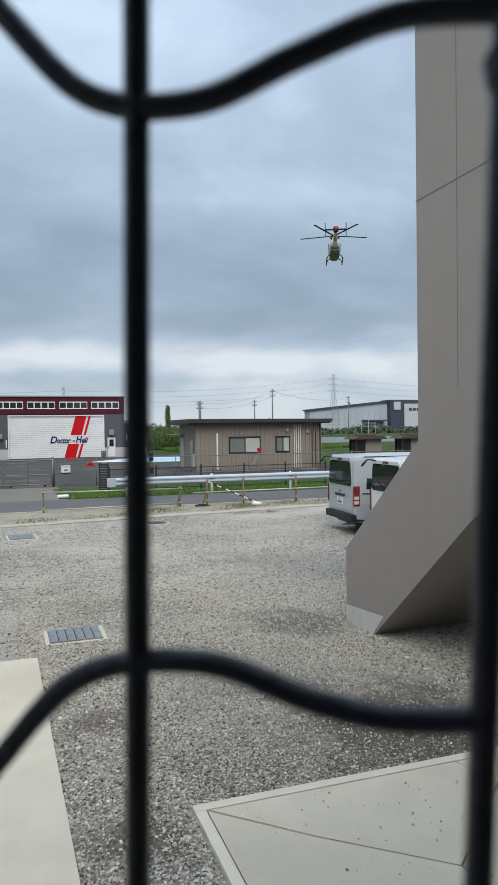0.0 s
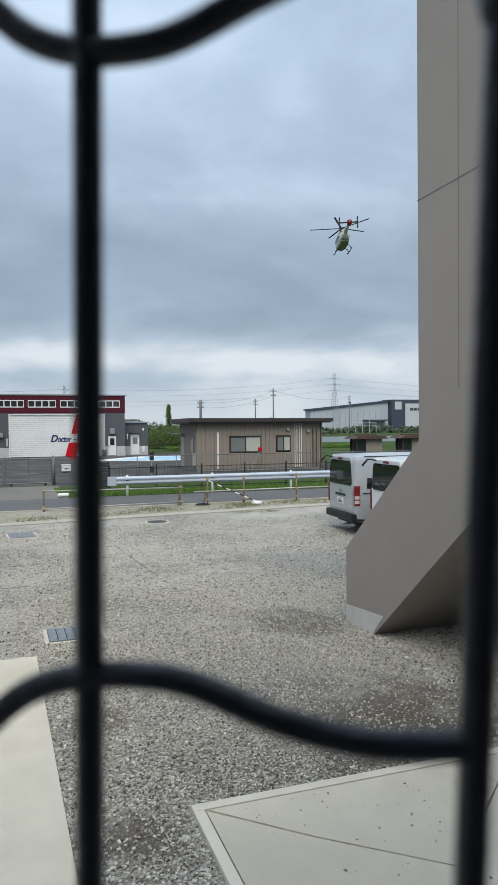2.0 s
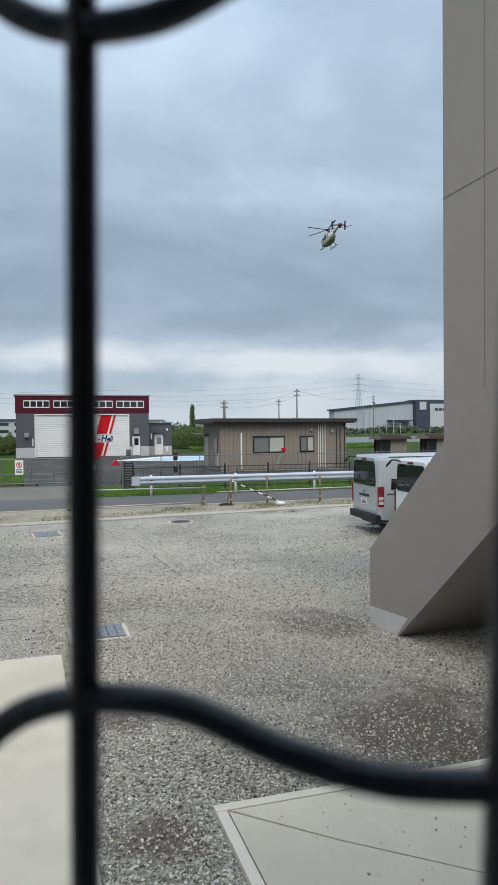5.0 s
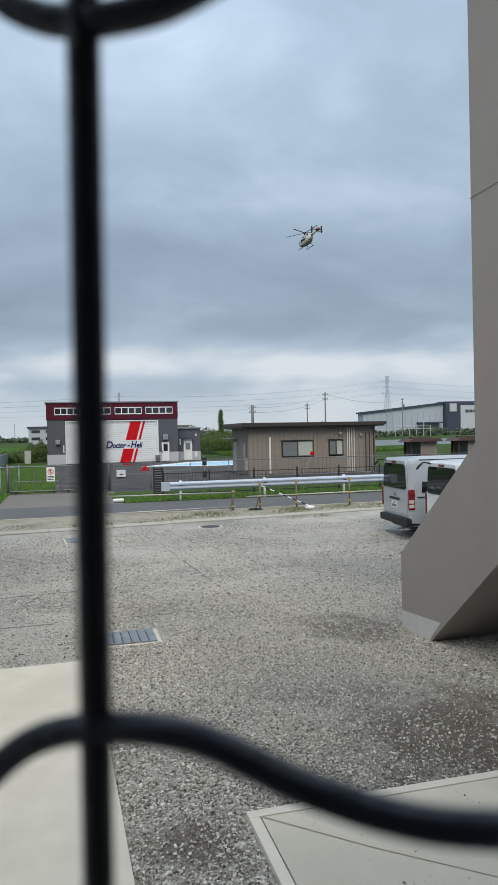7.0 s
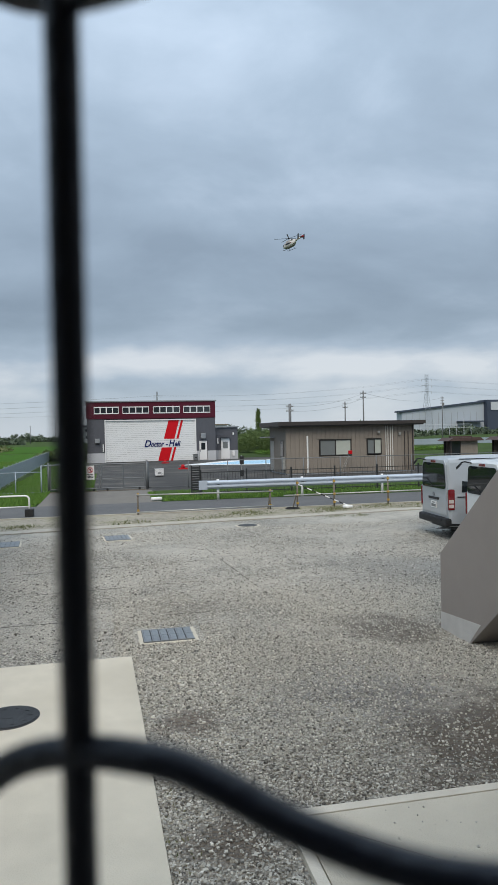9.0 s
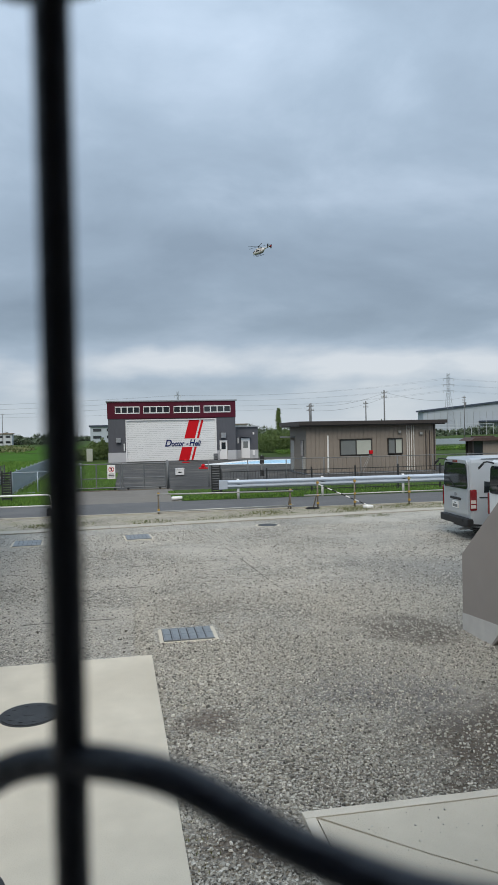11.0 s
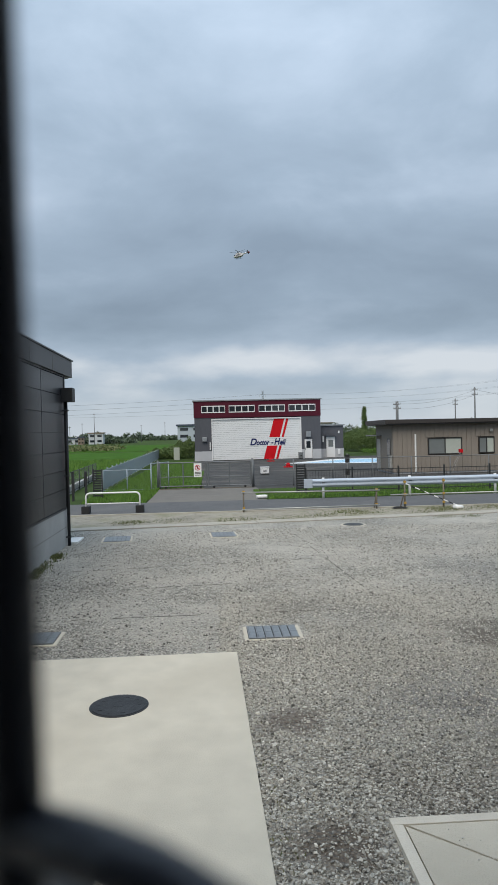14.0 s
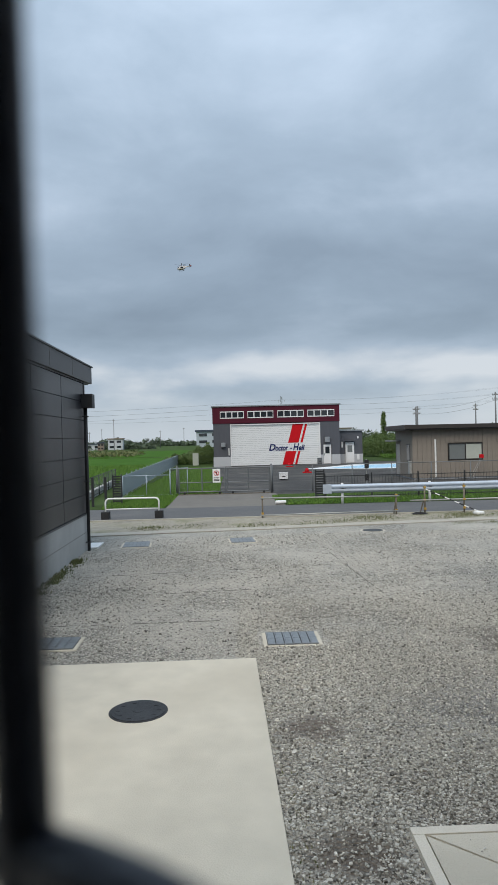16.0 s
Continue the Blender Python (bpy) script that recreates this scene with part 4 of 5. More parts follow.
# ---- guard rail along the road ----
def guard_rail():
    g = thing("guard_rail", pose(4.05, 28.25, 0, 0, 0, 0.0), "white galvanised corrugated guard rail on posts", "guard rail")
    prof = [(0.0, 0.42), (-0.02, 0.44), (-0.07, 0.49), (-0.07, 0.53), (-0.01, 0.57), (-0.01, 0.61), (-0.07, 0.65), (-0.07, 0.69), (-0.02, 0.74), (0.0, 0.76), (0.012, 0.75), (-0.052, 0.685), (-0.052, 0.655), (0.006, 0.615), (0.006, 0.565), (-0.052, 0.525), (-0.052, 0.495), (0.012, 0.435)]
    for i in range(8):
        part("beam", prism(prof, "x", i * 4.0 + 0.002, i * 4.0 + 3.998), M["rail"], g, "white corrugated steel beam")
    part("end_plate", box(-0.35, 0.0, -0.07, 0.0, 0.40, 0.77, 0.02), M["rail"], g)
    for x in (0.45, 4.0, 7.55, 11.1, 14.65, 18.2, 21.75, 25.3, 28.85):
        p = part("post", rod((x, 0.09, -0.06), (x, 0.09, 0.80), 0.055, 14), M["white"], g, smooth=True)
        part("bracket", box(x - 0.05, x + 0.05, -0.01, 0.10, 0.50, 0.68), M["zinc"], p)
        for dx in (-0.12, -0.06, 0.06, 0.12):
            part("bolt", rod((x + dx, -0.03, 0.59), (x + dx, -0.012, 0.59), 0.012, 6), M["zinc"], p)


guard_rail()


# ---- scaffold tube barrier ----
def tube_barrier():
    b = thing("tube_barrier", pose(0, 23.85, 0), "barrier of rusty scaffold tubes with yellow clamps", "barrier")
    xs = [1.07, 5.62, 6.6, 7.95, 9.98]
    tops = [0.74, 0.70, 0.96, 0.98, 1.0]
    for x, h in zip(xs, tops):
        p = part("post", rod((x, 0, -0.06), (x, 0, h), 0.028, 10), M["rust"], b, "rusty scaffold post", smooth=True)
        for z in ((0.14, h - 0.06) if h < 0.9 else (0.16, 0.45, h - 0.08)):
            part("clamp", box(x - 0.036, x + 0.045, -0.045, 0.036, z - 0.035, z + 0.035, 0.01), M["clamp"], p)
    part("brace", rod((5.55, 0.1, -0.03), (5.62, 0.0, 0.55), 0.022), M["rust"], b)
    part("brace", rod((6.62, 0.05, 0.6), (6.5, 0.25, -0.03), 0.022), M["rust"], b)
    part("top_tube", rod((1.0, -0.045, 0.66), (5.72, -0.045, 0.62), 0.024, 10), M["tube"], b, smooth=True)
    part("low_tube", rod((1.0, -0.045, 0.08), (5.72, -0.045, 0.12), 0.024, 10), M["tube"], b, smooth=True)
    part("top_tube", rod((6.1, -0.045, 0.45), (16.5, 0.25, 0.45), 0.024, 10), M["tube"], b, smooth=True)
    # striped warning pole leaning down to the gravel
    a, e = Vector((6.62, -0.08, 0.82)), Vector((8.35, -0.75, 0.02))
    for i in range(12):
        part("warning_band", rod(a.lerp(e, i / 12), a.lerp(e, (i + 1) / 12), 0.017, 8), M["rubber"] if i % 2 else M["white"], b)


tube_barrier()

solid("sandbag", bm_box(bmesh.new(), -0.14, 0.14, -0.12, 0.12, -0.01, 0.10, 0.045), M["white"], "small white sandbag beside the striped pole", "sandbag", m=pose(8.2, 23.15, 0, 0, 0, 20), smooth=True)


def hose():
    pts = [(0.26 * math.cos(a * 0.5) * (1 - 0.01 * a), 0.18 * math.sin(a * 0.5), 0.012 + 0.001 * a) for a in range(38)]
    solid("hose_coil", tube(pts, 0.014, 8), M["rubber"], "coiled black hose lying on the verge", "hose", m=pose(6.35, 23.6, 0), smooth=True)


hose()
solid("white_bag", bm_box(bmesh.new(), -0.22, 0.22, -0.10, 0.10, 0.0, 0.13, 0.055), M["white"], "crumpled white bag on the roadside grass", "bag", m=pose(2.02, 28.6, 0.02, 0, 0, 8), smooth=True)


# ---- white hoop barrier with rubber feet ----
def hoop():
    b = thing("hoop_barrier", pose(-3.44, 24.75, 0), "white tubular hoop barrier in black rubber feet", "barrier")
    r, W, H = 0.14, 0.93, 0.70
    pts = [(-W, 0, 0.05), (-W, 0, H - r)]
    pts += [(-W + r - r * math.cos(a), 0, H - r + r * math.sin(a)) for a in [math.pi / 2 * k / 6 for k in range(1, 7)]]
    pts += [(W - r + r * math.sin(a), 0, H - r + r * math.cos(a)) for a in [math.pi / 2 * k / 6 for k in range(0, 7)]]
    pts += [(W, 0, 0.05)]
    part("hoop", tube(pts, 0.03, 12), M["white"], b, smooth=True)
    part("crossbar", rod((-W, 0, 0.33), (W, 0, 0.33), 0.022, 10), M["white"], b, smooth=True)
    for s in (-1, 1):
        part("foot", box(s * W - 0.14, s * W + 0.14, -0.16, 0.16, -0.02, 0.25, 0.02), M["rubber"], b, "black rubber foot block")


hoop()


# ---- fences ----
def lattice(bm, x0, x1, z0, z1, step, r=0.0016):
    """Diamond wire mesh in the plane y = 0."""
    h = z1 - z0
    k = x0 - h
    while k < x1:
        for sgn in (1, -1):
            a = [k, z0] if sgn > 0 else [k, z1]
            b = [k + h, z1] if sgn > 0 else [k + h, z0]
            if b[0] <= x0 or a[0] >= x1:
                continue
            if a[0] < x0:
                f = (x0 - a[0]) / h
                a = [x0, a[1] + f * (b[1] - a[1])]
            if b[0] > x1:
                f = (x1 - a[0]) / (b[0] - a[0])
                b = [x1, a[1] + f * (b[1] - a[1])]
            vs = [bm.verts.new(p) for p in ((a[0] - r, 0, a[1]), (a[0] + r, 0, a[1]), (b[0] + r, 0, b[1]), (b[0] - r, 0, b[1]))]
            bm.faces.new(vs)
            vs = [bm.verts.new(p) for p in ((a[0], -r, a[1]), (a[0], r, a[1]), (b[0], r, b[1]), (b[0], -r, b[1]))]
            bm.faces.new(vs)
        k += step
    return bm


def mesh_fence(m, length, h, step, label, frame_mat, posts=2.0):
    f = thing("mesh_fence", m, label, "fence", "mesh fences")
    n = max(1, round(length / posts))
    for i in range(n + 1):
        x = length * i / n
        part("post", rod((x, 0, -0.08), (x, 0, h + 0.03), 0.025, 10), frame_mat, f, smooth=True)
    part("top_rail", rod((0, 0.03, h), (length, 0.03, h), 0.02, 8), frame_mat, f, smooth=True)
    part("bottom_rail", rod((0, 0.03, 0.06), (length, 0.03, 0.06), 0.016, 8), frame_mat, f, smooth=True)
    part("wire_mesh", lattice(bmesh.new(), 0.0, length, 0.06, h, step), M["chain"], f)
    return f


def gate():
    g = thing("sliding_gate", pose(-2.6, 35.0, 0), "galvanised mesh gate of two leaves across the driveway", "gate")
    for x0, x1, nm in ((0.0, 2.35, "leaf"), (2.4, 4.55, "leaf")):
        lf = part(nm, rod((x0, 0, 0.12), (x1, 0, 0.12), 0.03, 8), M["gatesteel"], g)
        part("top_bar", rod((x0, 0, 1.28), (x1, 0, 1.28), 0.03, 8), M["gatesteel"], lf)
        part("mid_bar", rod((x0, 0, 0.58), (x1, 0, 0.58), 0.022, 8), M["gatesteel"], lf)
        for x in (x0 + 0.03, (x0 + x1) / 2, x1 - 0.03):
            part("stile", rod((x, 0, 0.12), (x, 0, 1.28), 0.03, 8), M["gatesteel"], lf)
        part("wire_mesh", lattice(bmesh.new(), x0, x1, 0.12, 1.28, 0.085), M["chain"], lf)
        for x in (x0 + 0.3, x1 - 0.3):
            part("wheel", rod((x, -0.03, 0.05), (x, 0.03, 0.05), 0.06, 10), M["rubber"], lf)
    for x in (-0.06, 4.62):
        part("gate_post", rod((x, 0, -0.08), (x, 0, 1.42), 0.05, 12), M["gatesteel"], g, smooth=True)
    part("track", box(-0.1, 4.7, -0.03, 0.03, -0.04, 0.012), M["rust"], g)
    part("padlock_chain", box(2.3, 2.45, -0.05, -0.02, 0.7, 0.8, 0.01), M["gatesteel"], g)


gate()


def no_entry_sign():
    s = thing("gate_sign", pose(-0.70, 34.93, 0.56), "white prohibition sign with a red ring hung on the gate", "sign")
    part("board", box(-0.19, 0.19, -0.012, 0.0, 0.0, 0.68, 0.006), M["white"], s)
    ring = bmesh.new()
    for i in range(28):
        a, b = 2 * math.pi * i / 28, 2 * math.pi * (i + 1) / 28
        vs = [ring.verts.new((r * math.cos(t), -0.016, 0.46 + r * math.sin(t))) for t, r in ((a, 0.105), (b, 0.105), (b, 0.135), (a, 0.135))]
        ring.faces.new(vs)
    part("ring", ring, M["red"], s)
    part("symbol", box(-0.03, 0.03, -0.016, -0.013, 0.39, 0.54), M["rubber"], s)
    part("slash", prism([(-0.085, 0.53), (-0.065, 0.55), (0.085, 0.39), (0.065, 0.37)], "y", -0.019, -0.017), M["red"], s)
    for z in (0.08, 0.15, 0.22):
        part("bar", box(-0.14, 0.14, -0.016, -0.013, z, z + 0.035), M["rubber"], s)


no_entry_sign()

mesh_fence(pose(2.1, 35.2, 0), 30.0, 1.30, 0.085, "grey galvanised wire mesh fence along the apron", M["gatesteel"])


def slat_fence():
    f = thing("slat_fence", pose(-5.3, 34.7, 0, 0, 0, 91.0), "blue-grey steel pale fence running beside the paddy", "fence")
    me = mesh_of(box(-0.062, 0.062, -0.012, 0.012, 0.06, 1.02, 0.004), "pale", M["bluefence"])
    n = 300
    for i in range(n):
        piece("pale", me, f, Matrix.Translation((0.06 + i * 0.165, 0, 0)))
    for z in (0.2, 0.9):
        part("rail", box(0, 49.6, 0.013, 0.04, z, z + 0.05), M["bluefence"], f)
    for i in range(24):
        part("post", box(i * 2.08 - 0.03, i * 2.08 + 0.03, 0.041, 0.10, -0.1, 1.08, 0.005), M["bluefence"], f)


slat_fence()
mesh_fence(pose(-5.25, 34.3, 0, 0, 0, 3.0), 2.3, 1.02, 0.09, "low blue-grey mesh fence before grass", M["bluefence"], 1.15)
mesh_fence(pose(-2.95, 34.45, 0, 0, 0, 62.0), 1.6, 1.3, 0.09, "short blue-grey mesh fence turning to the gate", M["bluefence"], 0.8)
mesh_fence(pose(-6.55, 31.0, 0, 0, 0, 93.2), 14.0, 0.98, 0.11, "dark green mesh fence along the field edge", M["iron2"])
solid("low_wall", box(-0.1, 0.1, 0, 14, -0.08, 0.30), M["shedbase"], "low weathered concrete wall under the mesh fence", "wall", m=pose(-6.7, 31.0, 0, 0, 0, 3.2))


def black_fence():
    f = thing("picket_fence", pose(4.05, 30.2, 0), "low black steel picket fence behind the guard rail", "fence")
    L = 27.0
    for i in range(14):
        part("post", box(i * 2.02 - 0.03, i * 2.02 + 0.03, -0.03, 0.03, -0.08, 1.12, 0.004), M["iron2"], f)
    for z in (0.12, 0.55, 0.98):
        part("rail", box(0, L, -0.012, 0.012, z, z + 0.03), M["iron2"], f)
    me = mesh_of(rod((0, 0, 0.05), (0, 0, 1.03), 0.006, 5), "picket", M["iron2"])
    for i in range(220):
        piece("picket", me, f, Matrix.Translation((0.06 + i * 0.122, 0.0, 0)))


black_fence()


def louvre_panel(m, label):
    p = thing("louvre_panel", m, label, "panel", "louvre panels")
    for x in (0, 0.36):
        part("post", box(x, x + 0.05, -0.03, 0.03, -0.08, 1.30), M["iron2"], p)
    for i in range(11):
        part("slat", box(0.052, 0.358, -0.02, 0.02, 0.12 + i * 0.105, 0.19 + i * 0.105), M["iron2"], p)
    return p


louvre_panel(pose(3.62, 30.15, 0, 0, 0, 0), "black louvred end panel of the picket fence")
louvre_panel(pose(-5.05, 30.3, 0, 0, 0, 0), "black louvred panel beside the field entrance")
for gx in (-5.9, -5.35):
    solid("gate_post", box(-0.05, 0.05, -0.05, 0.05, -0.06, 1.2, 0.006), M["iron2"], "black steel gate post at the field entrance", "post", group="gate posts", m=pose(gx, 30.3, 0))


# ---- heliport apron markings and equipment ----
flat("apron_marking", [(6.3, 60.8), (12.5, 58.4), (22.5, 58.4), (22.5, 69.0), (12.3, 69.0)], -0.012, M["heliwhite"], "white painted landing pad border on the asphalt", 0.006)
flat("apron_marking_blue", [(8.2, 61.3), (12.9, 59.6), (22, 59.6), (22, 66.6), (13.2, 66.6)], -0.006, M["heliblue"], "pale blue painted landing pad on the asphalt", 0.005)


def service_box(x, y, w, d, h, label, mt):
    b = thing("equipment_box", pose(x, y, -0.02), label, "box")
    part("body", box(0, w, 0, d, 0.08, h, 0.02), mt, b)
    part("lid", box(-0.02, w + 0.02, -0.02, d + 0.02, h + 0.001, h + 0.05, 0.01), mt, b)
    part("feet", box(0.03, w - 0.03, 0.03, d - 0.03, -0.02, 0.08), M["rubber"], b)
    part("label_plate", box(w * 0.3, w * 0.7, -0.008, -0.001, h * 0.45, h * 0.6), M["rubber"], b)


service_box(3.12, 45.2, 0.55, 0.4, 0.46, "white equipment box on the apron", M["frame"])
service_box(8.75, 70.6, 0.45, 0.4, 0.62, "small dark grey equipment box beside the shutter", M["gatesteel"])
solid("control_cabinet", box(-0.32, 0.32, -0.25, 0.25, -0.08, 1.3, 0.02), M["curtain"], "pale grey metal cabinet standing in grass", "cabinet", m=pose(-3.9, 78.0, 0))


def cone_light(x, y, label):
    c = thing("apron_light", pose(x, y, -0.02), label, "light", "red apron lights")
    part("base", box(-0.35, 0.35, -0.2, 0.2, 0, 0.1, 0.03), M["red"], c)
    part("dome", rod((0, 0, 0.1), (0, 0, 0.36), 0.2, 14, 0.1), M["red"], c, smooth=True)


cone_light(5.5, 66.0, "red low marker light on the apron")
cone_light(5.85, 54.0, "red low marker light on dark asphalt")
cone_light(20.4, 82.0, "orange-red marker light by the hedge")
def marker_post():
    p = thing("marker_post", pose(7.72, 39.8, -0.03), "thin grey post with two black boxes at the fence", "post")
    part("pole", rod((0, 0.05, -0.05), (0, 0.05, 1.42), 0.025), M["tube"], p)
    part("upper_box", box(-0.12, 0.12, -0.08, 0.02, 0.90, 1.36, 0.01), M["rubber"], p)
    part("lower_box", box(-0.12, 0.12, -0.08, 0.02, 0.20, 0.56, 0.01), M["rubber"], p)


marker_post()
solid("road_edging", prism([(-40, 24.06), (40, 24.06), (40, 24.19), (-40, 24.19)], "z", -0.05, 0.02), M["kerb"], "thin pale concrete edging of the road", "kerb", kind="structure")
# low grassed bank behind the guard rail
solid("grass_bank", prism([(28.35, -0.07), (29.6, 0.02), (33.0, 0.06), (33.15, -0.07)], "x", 2.2, 60), M["field"], "low grassed bank between road and apron", "bank", kind="structure")


# ---- drains and covers ----
def drain(x, y, w, d, rz, label):
    g = thing("drain_grate", pose(x, y, 0, 0, 0, rz), label, "drain", "drain grates")
    part("concrete_rim", prism([(-0.05, -0.05), (w + 0.05, -0.05), (w + 0.05, d + 0.05), (-0.05, d + 0.05)], "z", -0.05, 0.012), M["plinth"], g)
    # flat black sheet stands in for the shade of the hollow below the bars
    part("pit_shade_sheet", box(0.0, w, 0.0, d, 0.0125, 0.0135), M["rubber"], g)
    n = 6
    for i in range(n):
        x0 = w * i / n
        q = part("grate_frame", box(x0 + 0.006, x0 + 0.02, 0.0, d, 0.014, 0.03), M["zinc"], g)
        for k in range(9):
            xx = x0 + 0.024 + (w / n - 0.03) * k / 9
            part("bar", box(xx, xx + 0.0085, 0.0, d, 0.014, 0.027), M["grate"], q)
    for a, b in ((0.0, 0.014), (d - 0.014, d), (d / 2 - 0.006, d / 2 + 0.006)):
        part("cross_bar", box(0.0, w, a, b, 0.016, 0.029), M["grate"], g)
    return g


drain(0.47, 9.10, 0.66, 0.55, 0.5, "steel drain grate in a concrete rim")
drain(-2.75, 9.20, 0.72, 0.52, 0.5, "steel drain grate beside the concrete slab")
drain(-2.73, 17.85, 0.66, 0.85, 4, "steel drain grate in a pale rim near the verge")
drain(0.02, 18.12, 0.62, 0.80, 4, "steel drain grate in a pale rim on gravel")


def manhole(x, y, z, r, label, rim="cast"):
    h = thing("manhole_cover", pose(x, y, z), label, "manhole cover")
    part("rim", rod((0, 0, -0.06), (0, 0, 0.006), r, 40), M[rim], h)
    part("lid", rod((0, 0, 0.0065), (0, 0, 0.012), r * (0.93 if rim == "cast" else 0.80), 40), M["cast"], h)
    for i in range(10):
        a = 2 * math.pi * i / 10
        part("stud", box(r * 0.7 * math.cos(a) - 0.02, r * 0.7 * math.cos(a) + 0.02, r * 0.7 * math.sin(a) - 0.012, r * 0.7 * math.sin(a) + 0.012, 0.0122, 0.016), M["cast"], h)
    part("key_hole", rod((0, 0, 0.0122), (0, 0, 0.015), r * 0.2, 16), M["cast"], h)


manhole(-0.90, 7.00, 0.03, 0.285, "round cast iron manhole cover in the slab")
manhole(-1.02, 4.30, 0.03, 0.33, "round cast iron manhole cover near the slab edge")
manhole(4.0, 19.85, 0.0, 0.36, "flat round cover half buried in gravel", "plinth")


# ---- vegetation ----
RNG = np.random.default_rng(7)


def blades(name, spots, h, mt, label, wide=0.012, lean=0.4):
    """Tufts of thin grass blades at the given (x, y, z) spots."""
    spots = np.asarray(spots)
    n = len(spots)
    a = RNG.uniform(0, 2 * np.pi, n)
    hh = h * RNG.uniform(0.45, 1.2, n)
    dx, dy = np.cos(a), np.sin(a)
    w = wide * RNG.uniform(0.6, 1.4, n)
    la = RNG.uniform(0, 2 * np.pi, n)
    lx, ly = np.cos(la) * hh * lean * RNG.uniform(0.2, 1, n), np.sin(la) * hh * lean * RNG.uniform(0.2, 1, n)
    v = np.empty((n, 3, 3))
    v[:, 0] = spots + np.stack([dx * w, dy * w, np.zeros(n)], 1)
    v[:, 1] = spots - np.stack([dx * w, dy * w, np.zeros(n)], 1)
    v[:, 2] = spots + np.stack([lx, ly, hh], 1)
    f = np.arange(n * 3).reshape(n, 3)
    ob = new(name, raw_mesh(name, v.reshape(-1, 3).tolist(), f.tolist(), mt))
    return tagged(ob, label, "grass", kind="stuff")


def scatter(n, x0, x1, y0, y1, z=-0.02):
    return np.stack([RNG.uniform(x0, x1, n), RNG.uniform(y0, y1, n), np.full(n, z)], 1)


def clumps(n, k, x0, x1, y0, y1, spread, z=-0.02):
    c = scatter(n, x0, x1, y0, y1, z)
    p = np.repeat(c, k, 0)
    p[:, :2] += RNG.normal(0, spread, (n * k, 2))
    return p


blades("rail_grass", np.concatenate([scatter(22000, 3.2, 26, 28.35, 33.0, 0.0), scatter(2500, 1.9, 3.6, 28.6, 33.0)]), 0.09, M["blade"], "strip of green grass along the guard rail", 0.03)
blades("lawn_grass", np.concatenate([scatter(15000, -5.1, -2.6, 29.5, 44.0), scatter(9000, -5.0, -1.9, 44, 70.0), scatter(4000, -5.2, -2.7, 28.4, 31.5), scatter(6000, -2.6, -0.6, 35.6, 50), scatter(4000, -2.6, -1.5, 50, 68)]), 0.14, M["blade"], "tall green grass beside the driveway", 0.03)
blades("paddy_rice", scatter(30000, -40, -7.7, 46, 80), 0.22, M["blade"], "dense young rice plants", 0.05)
blades("verge_weeds", np.concatenate([clumps(30, 60, -6, 4, 21.3, 23.9, 0.30), clumps(60, 60, 3, 14, 21.9, 24.0, 0.30), clumps(18, 50, -4, 12, 20.9, 21.5, 0.22)]), 0.022, M["olive"], "sparse dry weeds along the verge", 0.014, 0.9)
blades("verge_grass", np.concatenate([clumps(9, 120, -4, 3.5, 21.2, 22.2, 0.30), clumps(20, 150, 2.5, 13, 22.2, 23.8, 0.34), clumps(4, 90, 6.6, 8.2, 20.9, 21.2, 0.16)]), 0.06, M["olive"], "low olive green tufts along the kerb", 0.012, 0.9)
blades("shed_weeds", clumps(46, 22, -3.52, -3.38, 12.6, 16.4, 0.07, 0.0), 0.06, M["olive"], "weeds at the foot of the shed", 0.012, 0.7)
blades("slab_weeds", np.concatenate([clumps(9, 12, 0.36, 0.50, 4.2, 7.4, 0.05, 0.0)]), 0.028, M["dryblade"], "low weeds in the gravel beside the slab", 0.006, 0.9)


def bush_bank(name, x0, x1, y0, y1, h, n, size, mt, label, grow=0.0):
    """A dense bank of small leaf clumps with an uneven crest; grow lifts its far end."""
    x, y = RNG.uniform(x0, x1, n), RNG.uniform(y0, y1, n)
    f = (x - x0) / (x1 - x0)
    crest = h * (0.72 + 0.16 * np.sin(x * 1.9 + 0.4 * y) + 0.12 * np.sin(x * 4.7 + 1.3) + 0.1 * np.sin(y * 2.1)) * (1 - grow + grow * f)
    z = crest * RNG.random(n) ** 0.6 - 0.03
    q = RNG.normal(0, size, (n, 3, 3)) + np.stack([x, y, z], 1)[:, None, :]
    q[..., 2] = np.maximum(q[..., 2], -0.05)
    return tagged(new(name, raw_mesh(name, q.reshape(-1, 3).tolist(), np.arange(n * 3).reshape(n, 3).tolist(), mt)), label, "shrubs", kind="stuff")


bush_bank("reed_bank", 18.3, 40, 92, 99, 3.3, 70000, 0.075, M["leaf"], "dense bank of tall green shrubs behind the apron")
bush_bank("hangar_shrubs", -8.0, -1.95, 80, 88, 2.7, 22000, 0.065, M["leaf"], "green shrubs sloping up beside the hangar", 0.75)
bush_bank("apron_hedge", 18.5, 44, 84, 87, 0.55, 9000, 0.08, M["blade"], "low bright green growth along the apron edge")


